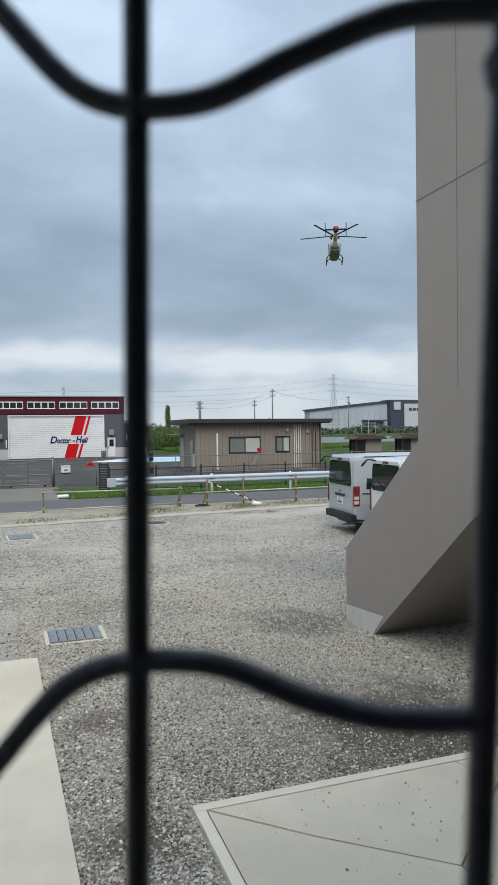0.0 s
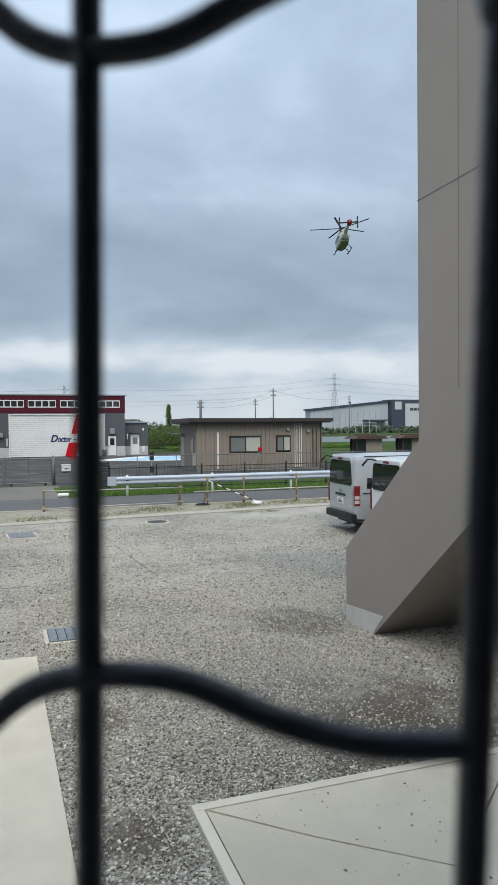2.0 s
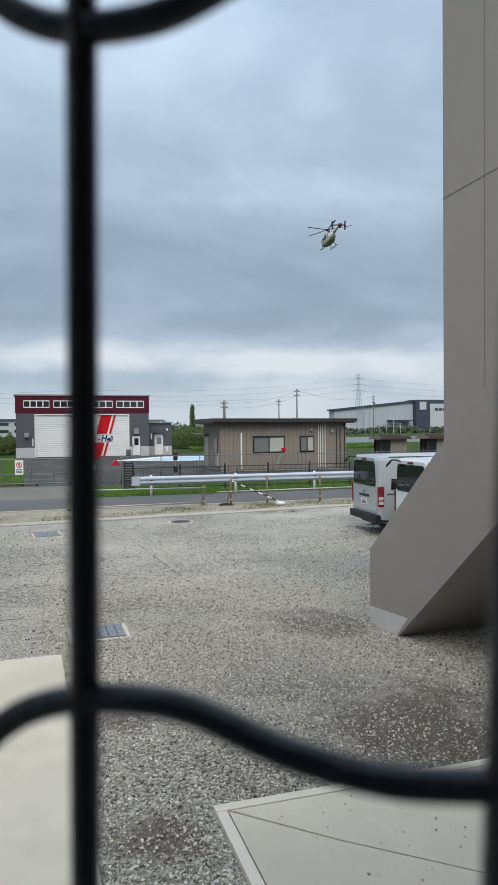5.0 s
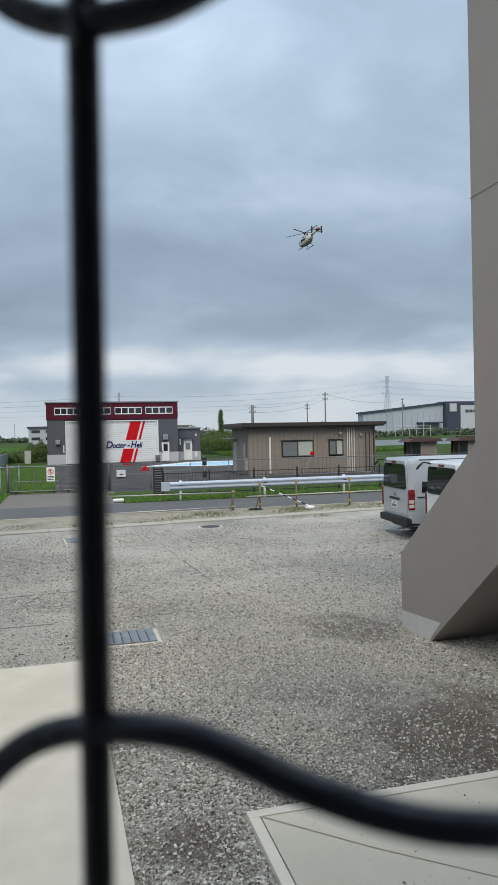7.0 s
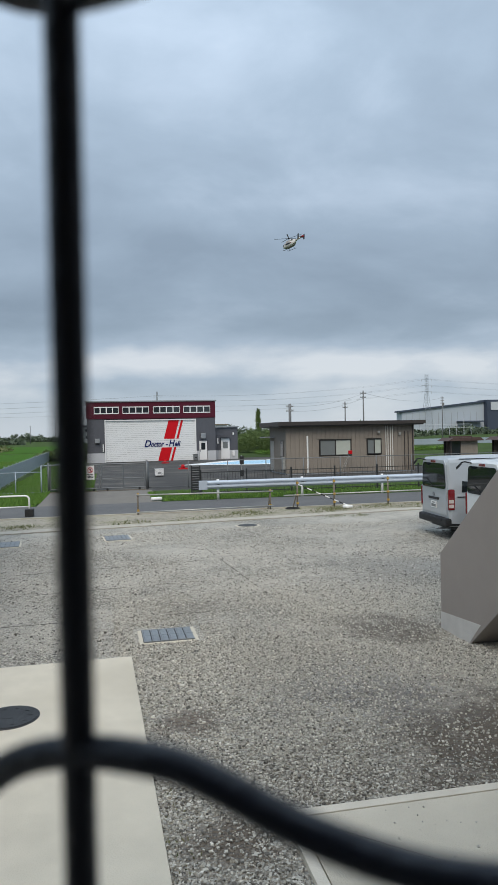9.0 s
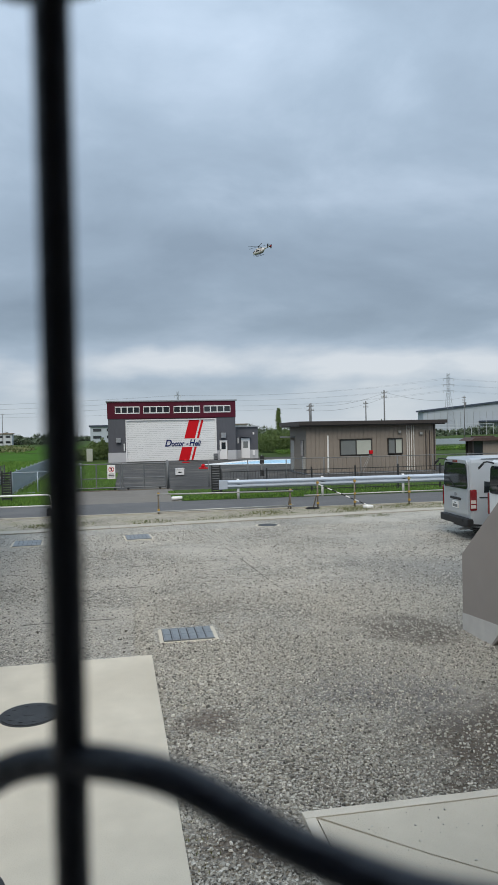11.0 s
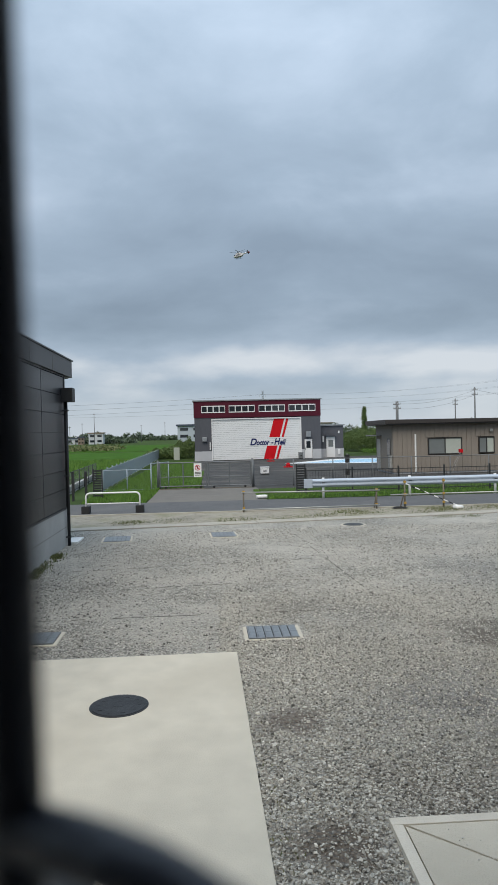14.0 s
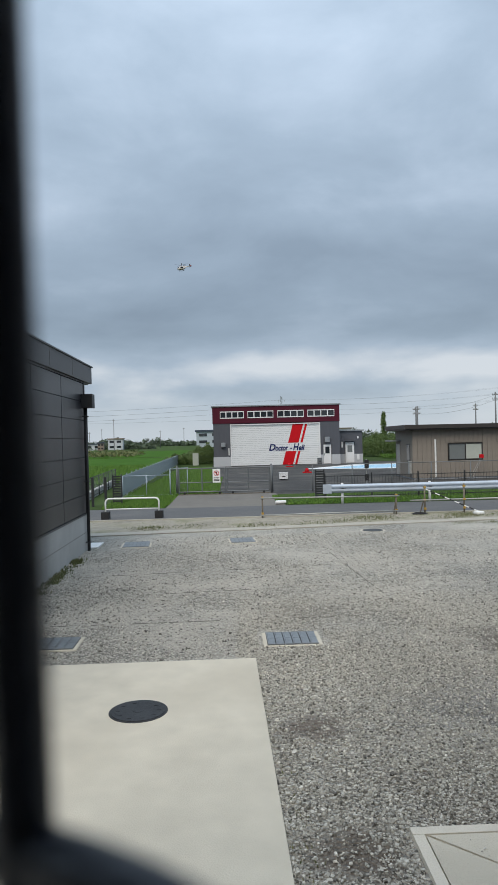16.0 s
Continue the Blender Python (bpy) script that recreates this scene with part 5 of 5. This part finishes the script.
def cypress():
    t = thing("columnar_tree", pose(26.3, 120, -0.05), "tall slim dark evergreen tree", "tree")
    part("trunk", rod((0, 0, -0.1), (0, 0, 6.5), 0.2, 8, 0.04), M["bark"], t)
    for k in range(4):
        a = k * 1.05
        part("limb", rod((0, 0, 2 + k), (0.55 * math.cos(a), 0.55 * math.sin(a), 2.7 + k), 0.06, 6, 0.02), M["bark"], t)
    n = 1100
    z = RNG.uniform(1.2, 6.8, n)
    r = 0.38 * np.sqrt(np.clip(1 - ((z - 3.9) / 3.1) ** 2, 0.02, 1)) * RNG.uniform(0.3, 1.05, n) * (1 + 0.25 * np.sin(z * 3))
    a = RNG.uniform(0, 6.28, n)
    c = np.stack([r * np.cos(a), r * np.sin(a), z], 1)
    q = RNG.normal(0, 0.15, (n, 3, 3)) + c[:, None, :]
    part("crown", bmesh.new(), M["leaf"], t).data = raw_mesh("crown", q.reshape(-1, 3).tolist(), np.arange(n * 3).reshape(n, 3).tolist(), M["leaf"])


cypress()


def far_woods():
    v = []
    for x0, x1, y, h, n in ((-190, -20, 420, 5, 2600), (-110, -40, 300, 3.2, 900), (-64, -30, 280, 3.0, 500), (20, 330, 420, 8, 3400), (95, 260, 288, 3.4, 2600), (40, 120, 250, 2.6, 900), (60, 280, 380, 6, 2400), (-14, 30, 380, 5, 700)):
        n = n * 3
        x = RNG.uniform(x0, x1, n)
        prof = h * (0.35 + 0.65 * np.abs(np.sin(x * 0.11) * np.sin(x * 0.043 + 1) + 0.25 * np.sin(x * 0.9)))
        z = prof * RNG.uniform(0, 1, n)
        c = np.stack([x, y + RNG.normal(0, 3, n), z], 1)
        v.append(RNG.normal(0, 0.55, (n, 3, 3)) + c[:, None, :])
    v = np.concatenate(v)
    n = len(v)
    ob = new("far_woods", raw_mesh("far_woods", v.reshape(-1, 3).tolist(), np.arange(n * 3).reshape(n, 3).tolist(), M["hazeleaf"]))
    tagged(ob, "line of distant trees and hedges, haze put into their colour", "trees", kind="stuff")


def field_mounds():
    bush_bank("field_mound", -75, -18, 128, 150, 1.25, 9000, 0.16, M["olive"], "overgrown mound of weeds in the fields")


far_woods()
field_mounds()


# ---- distance: warehouse, houses, pylon, poles, cables ----
def warehouse():
    w = thing("warehouse", pose(0, 300, 0), "long pale grey distribution warehouse with a dark sign wall", "warehouse")
    part("wall", prism([(133, -0.1), (174, -0.1), (174, 14.8), (133, 10.6)], "y", 0, 6), M["warehouse"], w)
    part("roof_edge", prism([(132, 10.6), (174, 14.8), (174, 15.5), (132, 11.3)], "y", -0.8, 6), M["warehousedark"], w)
    s = part("sign_wall", box(174.1, 230, -3, 6, -0.1, 15.8), M["warehousedark"], w, "dark blue wall with a pale sign panel")
    part("sign_panel", box(181.5, 226, -3.4, -3.05, 2.0, 13.9), M["farwhite"], s)
    part("logo", box(175.8, 179.4, -3.4, -3.05, 11.0, 14.8), M["farwhite"], s)
    for i in range(5):
        part("bar", box(184 + i * 2.1, 185.6 + i * 2.1, -3.6, -3.45, 10.6, 11.8), M["warehousedark"], s)
    for i in range(12):
        part("panel_joint", box(135 + i * 3.2, 135.12 + i * 3.2, -0.06, -0.005, 0, 10.4), M["zinc"], w)
    part("canopy", box(160, 172, -4, -0.1, 5.6, 6.2), M["warehousedark"], w)


warehouse()


def far_building(name, x, y, w, h, mt, label, roof=None, floors=2):
    b = thing(name, pose(x, y, 0), label, "building")
    part("wall", box(0, w, 0, w * 0.7, -0.1, h), mt, b)
    part("roof", box(-0.3, w + 0.3, -0.3, w * 0.7 + 0.3, h, h + 0.4), roof or M["warehousedark"], b)
    n = max(2, int(w / 3))
    for f in range(floors):
        for i in range(n):
            part("window", box(w * (i + 0.2) / n, w * (i + 0.8) / n, -0.06, -0.005, h * (f + 0.35) / floors, h * (f + 0.75) / floors), M["glass"], b)
    return b


far_building("far_office", -7.8, 160, 12.0, 4.7, M["warehouse"], "distant grey office block behind the fields", floors=3)
far_building("far_house", -47, 270, 5.5, 4.0, M["farwhite"], "distant white house among trees", M["farbrown"])
far_building("far_house", -57, 275, 6.5, 2.2, M["farwhite"], "distant low white house", floors=1)
far_building("far_house", -49.5, 262, 2.2, 2.6, M["farbrown"], "distant dark brown house", floors=2)
far_building("far_shed", 15.5, 240, 26, 5.6, M["farwhite"], "distant pale shed with an orange roof", M["rust"], 1)
for x in (196, 214, 232):
    far_building("far_hut", x, 290, 9, 3.5, M["farbrown"], "small brown roofed building by the warehouse", floors=1)


def pylon(x, y, h, w, label):
    p = thing("pylon", pose(x, y, 0), label, "pylon", "transmission pylons")
    bm = bmesh.new()

    def leg(z):
        return w * (1 - 0.78 * min(1, z / (h * 0.72)))
    levels = [h * k / 11 for k in range(12)]
    r = 0.075
    for sx in (-1, 1):
        for sy in (-1, 1):
            for a, b in zip(levels, levels[1:]):
                bm_rod(bm, (sx * leg(a), sy * leg(a), a - (0.2 if a == 0 else 0)), (sx * leg(b), sy * leg(b), b), r, 4)
    part("leg_frame", bm, M["pylon"], p)
    bm = bmesh.new()
    for a, b in zip(levels, levels[1:]):
        for sx in (-1, 1):
            bm_rod(bm, (sx * leg(a), -leg(a), a), (-sx * leg(b), -leg(b), b), r * 0.6, 4)
            bm_rod(bm, (sx * leg(a), leg(a), a), (-sx * leg(b), leg(b), b), r * 0.6, 4)
    part("bracing", bm, M["pylon"], p)
    for z in (0.72, 0.82, 0.92):
        part("cross_arm", rod((-w * 1.05, 0, h * z), (w * 1.05, 0, h * z), r, 4), M["pylon"], p)
        for s in (-1, 1):
            part("insulator", rod((s * w, 0, h * z), (s * w, 0, h * z - 1.1), 0.1, 5), M["farwhite"], p)
    return p


pylon(145.4, 300, 28.0, 2.4, "tall lattice transmission pylon of pale steel")
pylon(22.0, 300, 21.0, 1.3, "distant lattice pylon behind the hangar")


def utility_pole(x, y, h, label, arms=2):
    p = thing("utility_pole", pose(x, y, 0), label, "pole", "utility poles")
    part("shaft", rod((0, 0, -0.2), (0, 0, h), 0.125, 10, 0.085), M["pole"], p, smooth=True)
    for k in range(arms):
        a = part("cross_arm", box(-0.42, 0.42, -0.05, 0.05, h - 0.45 - 0.6 * k, h - 0.36 - 0.6 * k), M["pole"], p)
        for dx in (-0.38, -0.14, 0.14, 0.38):
            part("insulator", rod((dx, 0, h - 0.36 - 0.6 * k), (dx, 0, h - 0.18 - 0.6 * k), 0.05, 6), M["farwhite"], a)
    if arms > 2:
        part("transformer", rod((0.28, 0, h - 2.2), (0.28, 0, h - 1.5), 0.22, 10), M["pole"], p)
    return p


POLES = [(36.45, 95.5, 8.4), (39.5, 112, 7.6), (25.3, 95, 6.6), (25.9, 96.5, 6.7)]
for x, y, h in POLES:
    utility_pole(x, y, h, "grey concrete utility pole with cross arms")
utility_pole(76.5, 150, 10.2, "grey concrete utility pole before the warehouse", 3)
utility_pole(28.6, 190, 10.5, "distant utility pole with a lamp head", 2)
for i, (x, y, h) in enumerate(((-41.4, 250, 11.0), (-52.0, 260, 6.8), (-30, 300, 7.5), (-68, 300, 8.5), (-22, 330, 9.0), (-58.5, 320, 9.0), (-3.4, 180, 10.5))):
    utility_pole(x, y, h, "thin distant pole against the sky", 1)


def cable(a, b, sag, r, label):
    a, b = Vector(a), Vector(b)
    pts = [a.lerp(b, i / 14) - Vector((0, 0, 4 * sag * (i / 14) * (1 - i / 14))) for i in range(15)]
    solid("cable", tube(pts, r, 4), M["wire"], label, "cable", group="overhead cables")


for z in (8.0, 7.3):
    cable((36.45, 95.5, z), (25.3, 95, z - 1.7), 0.6, 0.014, "dark overhead cable between poles")
cable((25.3, 95, 6.0), (-60, 110, 6.2), 0.6, 0.009, "dark overhead cable between poles")
cable((36.45, 95.5, 8.1), (76.5, 150, 9.9), 1.0, 0.018, "dark overhead cable between poles")
for k, z in enumerate((0.72, 0.82, 0.92)):
    for s in (-1, 1):
        cable((144.4 + s * 2.4, 300, 28 * z), (22 + s * 1.3, 300, 21 * z), 2.5, 0.02, "thin high-voltage line between pylons")
        cable((144.4 + s * 2.4, 300, 28 * z), (330 + s * 2.4, 330, 28 * z), 3.0, 0.02, "thin high-voltage line past the warehouse")
        cable((22 + s * 1.3, 300, 21 * z), (-220, 330, 21 * z), 3.0, 0.02, "thin high-voltage line over the fields")


def far_fence():
    f = thing("substation_frame", pose(112, 280, 0), "pale steel posts and beams of a distant substation", "substation")
    for i in range(14):
        part("post", rod((i * 3.4, 0, -0.1), (i * 3.4, 0, 5 + 2.2 * math.sin(i * 1.7)), 0.12, 5), M["farwhite"], f)
    for z in (3.2, 4.6):
        part("beam", rod((0, 0, z), (44, 0, z), 0.09, 5), M["farwhite"], f)


far_fence()
solid("levee_wall", box(24, 110, 0, 0.6, -0.1, 0.95), M["bluefence"], "long pale grey retaining wall beyond the fields", "wall", m=pose(0, 117, 0))


# ---- cracks: thin dark seams of old paving under the gravel ----
def seams():
    s = thing("paving_seams", pose(0, 0, 0.0), "thin dark joints of old paving showing through the gravel", "paving joints", kind="structure")
    for (a, b) in (((-3.0, 14.1), (2.1, 14.75)), ((-2.9, 12.2), (2.3, 12.75)), ((-2.6, 10.4), (1.9, 10.5)), ((2.04, 19.9), (2.62, 11.2))):
        A, B = Vector((*a, 0.0)), Vector((*b, 0.0))
        n = 24
        for i in range(n):
            if RNG.random() < 0.3:
                continue
            p, q = A.lerp(B, i / n), A.lerp(B, (i + 1) / n)
            d = (q - p).normalized()
            w = Vector((-d.y, d.x, 0)) * RNG.uniform(0.007, 0.015)
            part("seam", prism([(p + w)[:2], (p - w)[:2], (q - w)[:2], (q + w)[:2]], "z", -0.01, 0.003), M["seam"], s)


seams()


# ---- loose stones on the lot ----
BLOCK = (np.array([(x, y, z) for x in (-1, 1) for y in (-1, 1) for z in (-1, 1)], float) * 0.8,
         np.array([(0, 1, 3), (0, 3, 2), (4, 6, 7), (4, 7, 5), (0, 4, 5), (0, 5, 1), (2, 3, 7), (2, 7, 6), (1, 5, 7), (1, 7, 3), (0, 2, 6), (0, 6, 4)]))
CHIP = (np.array([(1, 0, 0), (-1, 0, 0), (0, 1, 0), (0, -1, 0), (0, 0, 1), (0, 0, -1)], float) * 1.15,
        np.array([(0, 2, 4), (2, 1, 4), (1, 3, 4), (3, 0, 4), (2, 0, 5), (1, 2, 5), (3, 1, 5), (0, 3, 5)]))


def stones(name, pts, lo, hi, label, mt="stone", shape=CHIP, power=2.2, sink=0.35, lift=0.0):
    """Broken stones, each turned and dented in its own way, half bedded in the ground."""
    base, tri = shape
    n, k = len(pts), len(base)
    size = lo + (hi - lo) * RNG.random(n) ** power
    v = base[None] * RNG.uniform(0.45, 1.25, (n, k, 3)) * (np.array([1.12, 0.92, 0.85]) * RNG.uniform(0.75, 1.25, (n, 3)))[:, None, :]
    tilt, ang = RNG.normal(0, 0.45, n), RNG.uniform(0, 6.28, n)
    c, s = np.cos(tilt)[:, None], np.sin(tilt)[:, None]
    y, z = v[..., 1] * c - v[..., 2] * s, v[..., 1] * s + v[..., 2] * c
    c, s = np.cos(ang)[:, None], np.sin(ang)[:, None]
    x, y = v[..., 0] * c - y * s, v[..., 0] * s + y * c
    out = np.stack([x, y, z + sink + lift * RNG.random(n)[:, None]], -1) * size[:, None, None] + pts[:, None, :]
    f = (tri[None] + (np.arange(n) * k)[:, None, None]).reshape(-1, 3)
    me = bpy.data.meshes.new(name)
    me.vertices.add(n * k)
    me.vertices.foreach_set("co", out.ravel())
    me.loops.add(f.size)
    me.loops.foreach_set("vertex_index", f.ravel().astype(np.int32))
    me.polygons.add(len(f))
    me.polygons.foreach_set("loop_start", np.arange(0, f.size, 3, dtype=np.int32))
    me.update(calc_edges=True)
    me.shade_flat()
    me.materials.append(M[mt])
    return tagged(new(name, me), label, "gravel", kind="stuff")


def lot_points(n, x0, x1, y0, y1, dense):
    p = scatter(n, x0, x1, y0, y1, 0.0)
    # the wedge before the building that stays open to view
    keep = (p[:, 0] < 1.2 + 0.85 * p[:, 1]) & (p[:, 0] > -0.6 - 0.42 * p[:, 1])
    keep &= ~((p[:, 0] < 0.30 + (8.56 - p[:, 1]) * 0.017) & (p[:, 1] < 8.58))
    keep &= ~((p[:, 0] > 1.17) & (p[:, 1] < 4.83))
    keep &= ~((p[:, 0] > 0.36) & (p[:, 0] < 1.26) & (p[:, 1] > 9.1) & (p[:, 1] < 9.85))
    keep &= ~((p[:, 0] > -2.85) & (p[:, 0] < -1.95) & (p[:, 1] > 9.1) & (p[:, 1] < 9.8))
    keep &= ~((p[:, 0] > 4.38) & (p[:, 1] > 8.1) & (p[:, 1] < 8.8))
    for x, y, rad in ((3.3, 5.55, 1.15), (3.75, 8.9, 0.95), (0.75, 6.6, 0.3), (0.75, 4.6, 0.3)):
        d = np.hypot(p[:, 0] - x, p[:, 1] - y) / rad + RNG.normal(0, 0.25, n)
        keep &= (d > 1) | (RNG.random(n) < 0.25)
    if dense < 1:
        k = np.array([noise.noise(Vector((a * 0.55, b * 0.55, 3.3))) for a, b in p[:, :2]])
        keep &= RNG.random(n) < np.clip(dense + k * 0.9, 0.06, 1)
    return p[keep]


near = lot_points(300000, 0.1, 9.4, 3.4, 12.0, 0.85)
near = near[RNG.random(len(near)) < np.clip((12.2 - near[:, 1]) / 4.0, 0.0, 1.0)]
stones("gravel_stones", near, 0.004, 0.0125, "loose angular grey gravel stones", shape=BLOCK, power=1.7, lift=0.9)
stones("gravel_stones_far", lot_points(110000, -6.0, 13.0, 8.7, 19.5, 0.45), 0.007, 0.020, "loose grey gravel stones on worn ground")
# dark stones: clods, and a dark colour standing in for shadows under stones
stones("clods_and_shadows", lot_points(9000, -5, 12.0, 8.6, 19.5, 0.6), 0.007, 0.022, "scattered dark clods and painted stone shadows on the pale gravel", "darkstone")
stones("gravel_heap", lot_points(9000, 4.2, 8.0, 6.2, 8.2, 1.0), 0.009, 0.020, "coarse pale stones round the pier foot", shape=BLOCK)
stones("edge_stones", lot_points(1500, 0.36, 1.2, 4.0, 8.4, 1.0), 0.009, 0.019, "coarse stones along the slab edge", shape=BLOCK)


def platform_grit():
    n = 260
    p = np.stack([RNG.uniform(1.5, 5.0, n), RNG.uniform(3.2, 4.65, n), np.full(n, 0.035)], 1)
    stones("platform_grit", p, 0.004, 0.013, "scattered small stones on the platform")


platform_grit()


# ---- helicopter ----
def loft(secs, sides=16):
    """Rings along y: (y, half width, z low, z high)."""
    bm = bmesh.new()
    rings = []
    for y, w, z0, z1 in secs:
        zc, h = (z0 + z1) / 2, (z1 - z0) / 2
        ring = []
        for k in range(sides):
            a = 2 * math.pi * k / sides
            cx, cz = math.cos(a), math.sin(a)
            ring.append(bm.verts.new((w * math.copysign(abs(cx) ** 0.75, cx), y, zc + h * math.copysign(abs(cz) ** 0.75, cz))))
        rings.append(ring)
    for q, w in zip(rings, rings[1:]):
        for k in range(sides):
            bm.faces.new((q[k], q[(k + 1) % sides], w[(k + 1) % sides], w[k]))
    bm.faces.new(rings[0][::-1])
    bm.faces.new(rings[-1])
    return bm


def helicopter():
    """Nose along +y, the rotor mast over the origin."""
    h = thing("helicopter", pose(0, 0, 0), "white rescue helicopter with dark red tail end and skids, flying", "helicopter")
    part("fuselage", loft([(3.3, 0.15, -0.85, -0.55), (3.0, 0.5, -1.1, -0.2), (2.4, 0.78, -1.28, 0.25), (1.5, 0.92, -1.36, 0.55), (0.2, 0.95, -1.38, 0.62), (-1.2, 0.93, -1.32, 0.6), (-2.2, 0.78, -1.05, 0.5), (-2.9, 0.45, -0.5, 0.4), (-3.2, 0.3, -0.25, 0.35)]), M["heliwhitebody"], h, "white cabin with a grey belly", smooth=True)
    part("belly", loft([(2.2, 0.4, -1.40, -1.28), (1.0, 0.72, -1.46, -1.3), (-1.2, 0.72, -1.42, -1.25), (-2.2, 0.6, -1.12, -0.95)]), M["heligrey"], h)
    part("clamshell", loft([(-1.9, 0.70, -1.1, -0.2), (-2.35, 0.66, -0.95, -0.15), (-2.6, 0.5, -0.75, -0.2)]), M["heligrey"], h, "dark rear clamshell doors", smooth=True)
    part("windscreen", loft([(3.08, 0.42, -0.75, -0.15), (2.6, 0.74, -0.72, 0.22), (1.75, 0.90, -0.55, 0.50)]), M["carglass"], h, "dark windscreen", smooth=True)
    for s in (-1, 1):
        part("cabin_window", box(min(s * 0.88, s * 0.965), max(s * 0.88, s * 0.965), -0.9, 1.2, -0.45, 0.2, 0.03), M["carglass"], h)
        part("engine_exhaust", rod((s * 0.42, -1.5, 0.85), (s * 0.62, -2.1, 0.92), 0.17, 12), M["helidark"], h)
    part("engine_cowl", loft([(1.6, 0.3, 0.5, 0.75), (1.0, 0.62, 0.5, 1.1), (-0.6, 0.68, 0.5, 1.2), (-1.8, 0.5, 0.45, 1.0), (-2.8, 0.25, 0.35, 0.7)]), M["heliwhitebody"], h, smooth=True)
    part("tail_boom", loft([(-2.4, 0.40, -0.2, 0.5), (-4.2, 0.27, 0.05, 0.58), (-6.2, 0.17, 0.28, 0.66)], 12), M["heliwhitebody"], h, smooth=True)
    part("tail_boom_end", loft([(-5.9, 0.26, 0.24, 0.76), (-6.3, 0.40, 0.10, 0.90), (-6.75, 0.42, 0.08, 0.92), (-7.0, 0.30, 0.20, 0.80)], 14), M["helired"], h, "dark red rounded end of the tail boom", smooth=True)
    part("stabiliser", box(-1.5, 1.5, -6.05, -5.55, 0.72, 0.80, 0.02), M["helidark"], h)
    for s in (-1, 1):
        part("end_plate", prism([(-5.3, -0.15), (-5.95, -0.15), (-6.35, 1.55), (-5.75, 1.55)], "x", s * 1.5 - 0.05, s * 1.5 + 0.05), M["helidark"], h)
        sk = part("skid", tube([(s * 1.2, 2.6, -1.75), (s * 1.2, 2.2, -2.05), (s * 1.2, 0, -2.08), (s * 1.2, -1.7, -2.05)], 0.075, 8), M["helidark"], h)
        for y in (1.3, -0.9):
            part("strut", tube([(s * 0.5, y, -1.3), (s * 1.0, y, -1.5), (s * 1.2, y, -2.05)], 0.07, 8), M["helidark"], sk)
    part("stripe", box(-0.955, 0.955, -1.6, -1.2, -0.2, 0.05), M["helired"], h)
    part("mast", rod((0, 0, 1.1), (0, 0, 1.75), 0.14, 10), M["helidark"], h)
    rot = part("rotor", rod((0, 0, -0.12), (0, 0, 0.12), 0.42, 14), M["helidark"], h, "five-bladed main rotor")
    rot.matrix_basis = Matrix.Translation((0, 0, 1.78))
    for k in range(5):
        b = part("blade", bm_box(bmesh.new(), 0.35, 5.4, -0.19, 0.16, 0.02, 0.055, 0.01), M["helidark"], rot)
        b.matrix_basis = pose(0, 0, 0, 0, -2.0, 72 * k)
    return h, rot


heli, rotor = helicopter()


# ---- what moves ----
# seconds, place of the mast, heading to the left of the line of sight, bank, nose pitch
FLIGHT = [
    (0, 47.69, 97.65, 30.18, -24.0, 0, -4),
    (1, 51.09, 102.15, 32.73, -20.6, -3, -4),
    (2, 54.92, 109.93, 35.16, -15.5, -4, -4),
    (3, 57.49, 120.13, 39.24, -10.6, -4, -4),
    (4, 60.83, 131.59, 41.62, -5.8, -4, -4),
    (5.2, 64.02, 149.24, 46.18, 0.8, -5, -5),
    (6.5, 65.49, 171.41, 52.43, 7.1, -5, -5),
    (7, 64.77, 181.90, 55.27, 11.4, -6, -5),
    (8, 64.98, 210.54, 61.79, 20.9, -6, -5),
    (9, 66.45, 244.35, 70.39, 30.8, -6, -5),
    (10.2, 63.82, 288.18, 80.01, 41.5, -6, -5),
    (11.5, 57.98, 334.04, 90.12, 50.2, -6, -5),
    (12.5, 42.75, 370.37, 99.29, 59.4, -5, -5),
    (13.5, 28.13, 405.87, 107.41, 68.0, -4, -5),
    (14.5, 7.31, 441.36, 113.66, 75.1, -3, -4),
    (15.0, -4.51, 458.96, 117.61, 78.6, -2, -4),
    (15.2, -9.53, 465.73, 119.11, 80.2, -2, -4),
    (15.5, -16.40, 475.42, 120.66, 82.1, -2, -4),
    (16, -31.60, 494.33, 124.70, 85.7, -2, -4),
]


def motions():
    rows = []
    for t, x, y, z, yaw, bank, nose in FLIGHT:
        rows.append((t, Matrix.Translation((x, y, z)) @ pose(0, 0, 0, 0, 0, yaw) @ pose(0, 0, 0, nose, bank, 0)))
    walk(heli, rows)
    walk(rotor, [(i / 30, Matrix.Translation((0, 0, 1.78)) @ pose(0, 0, 0, 0, 0, 20 + 77.0 * i)) for i in range(481)])


motions()
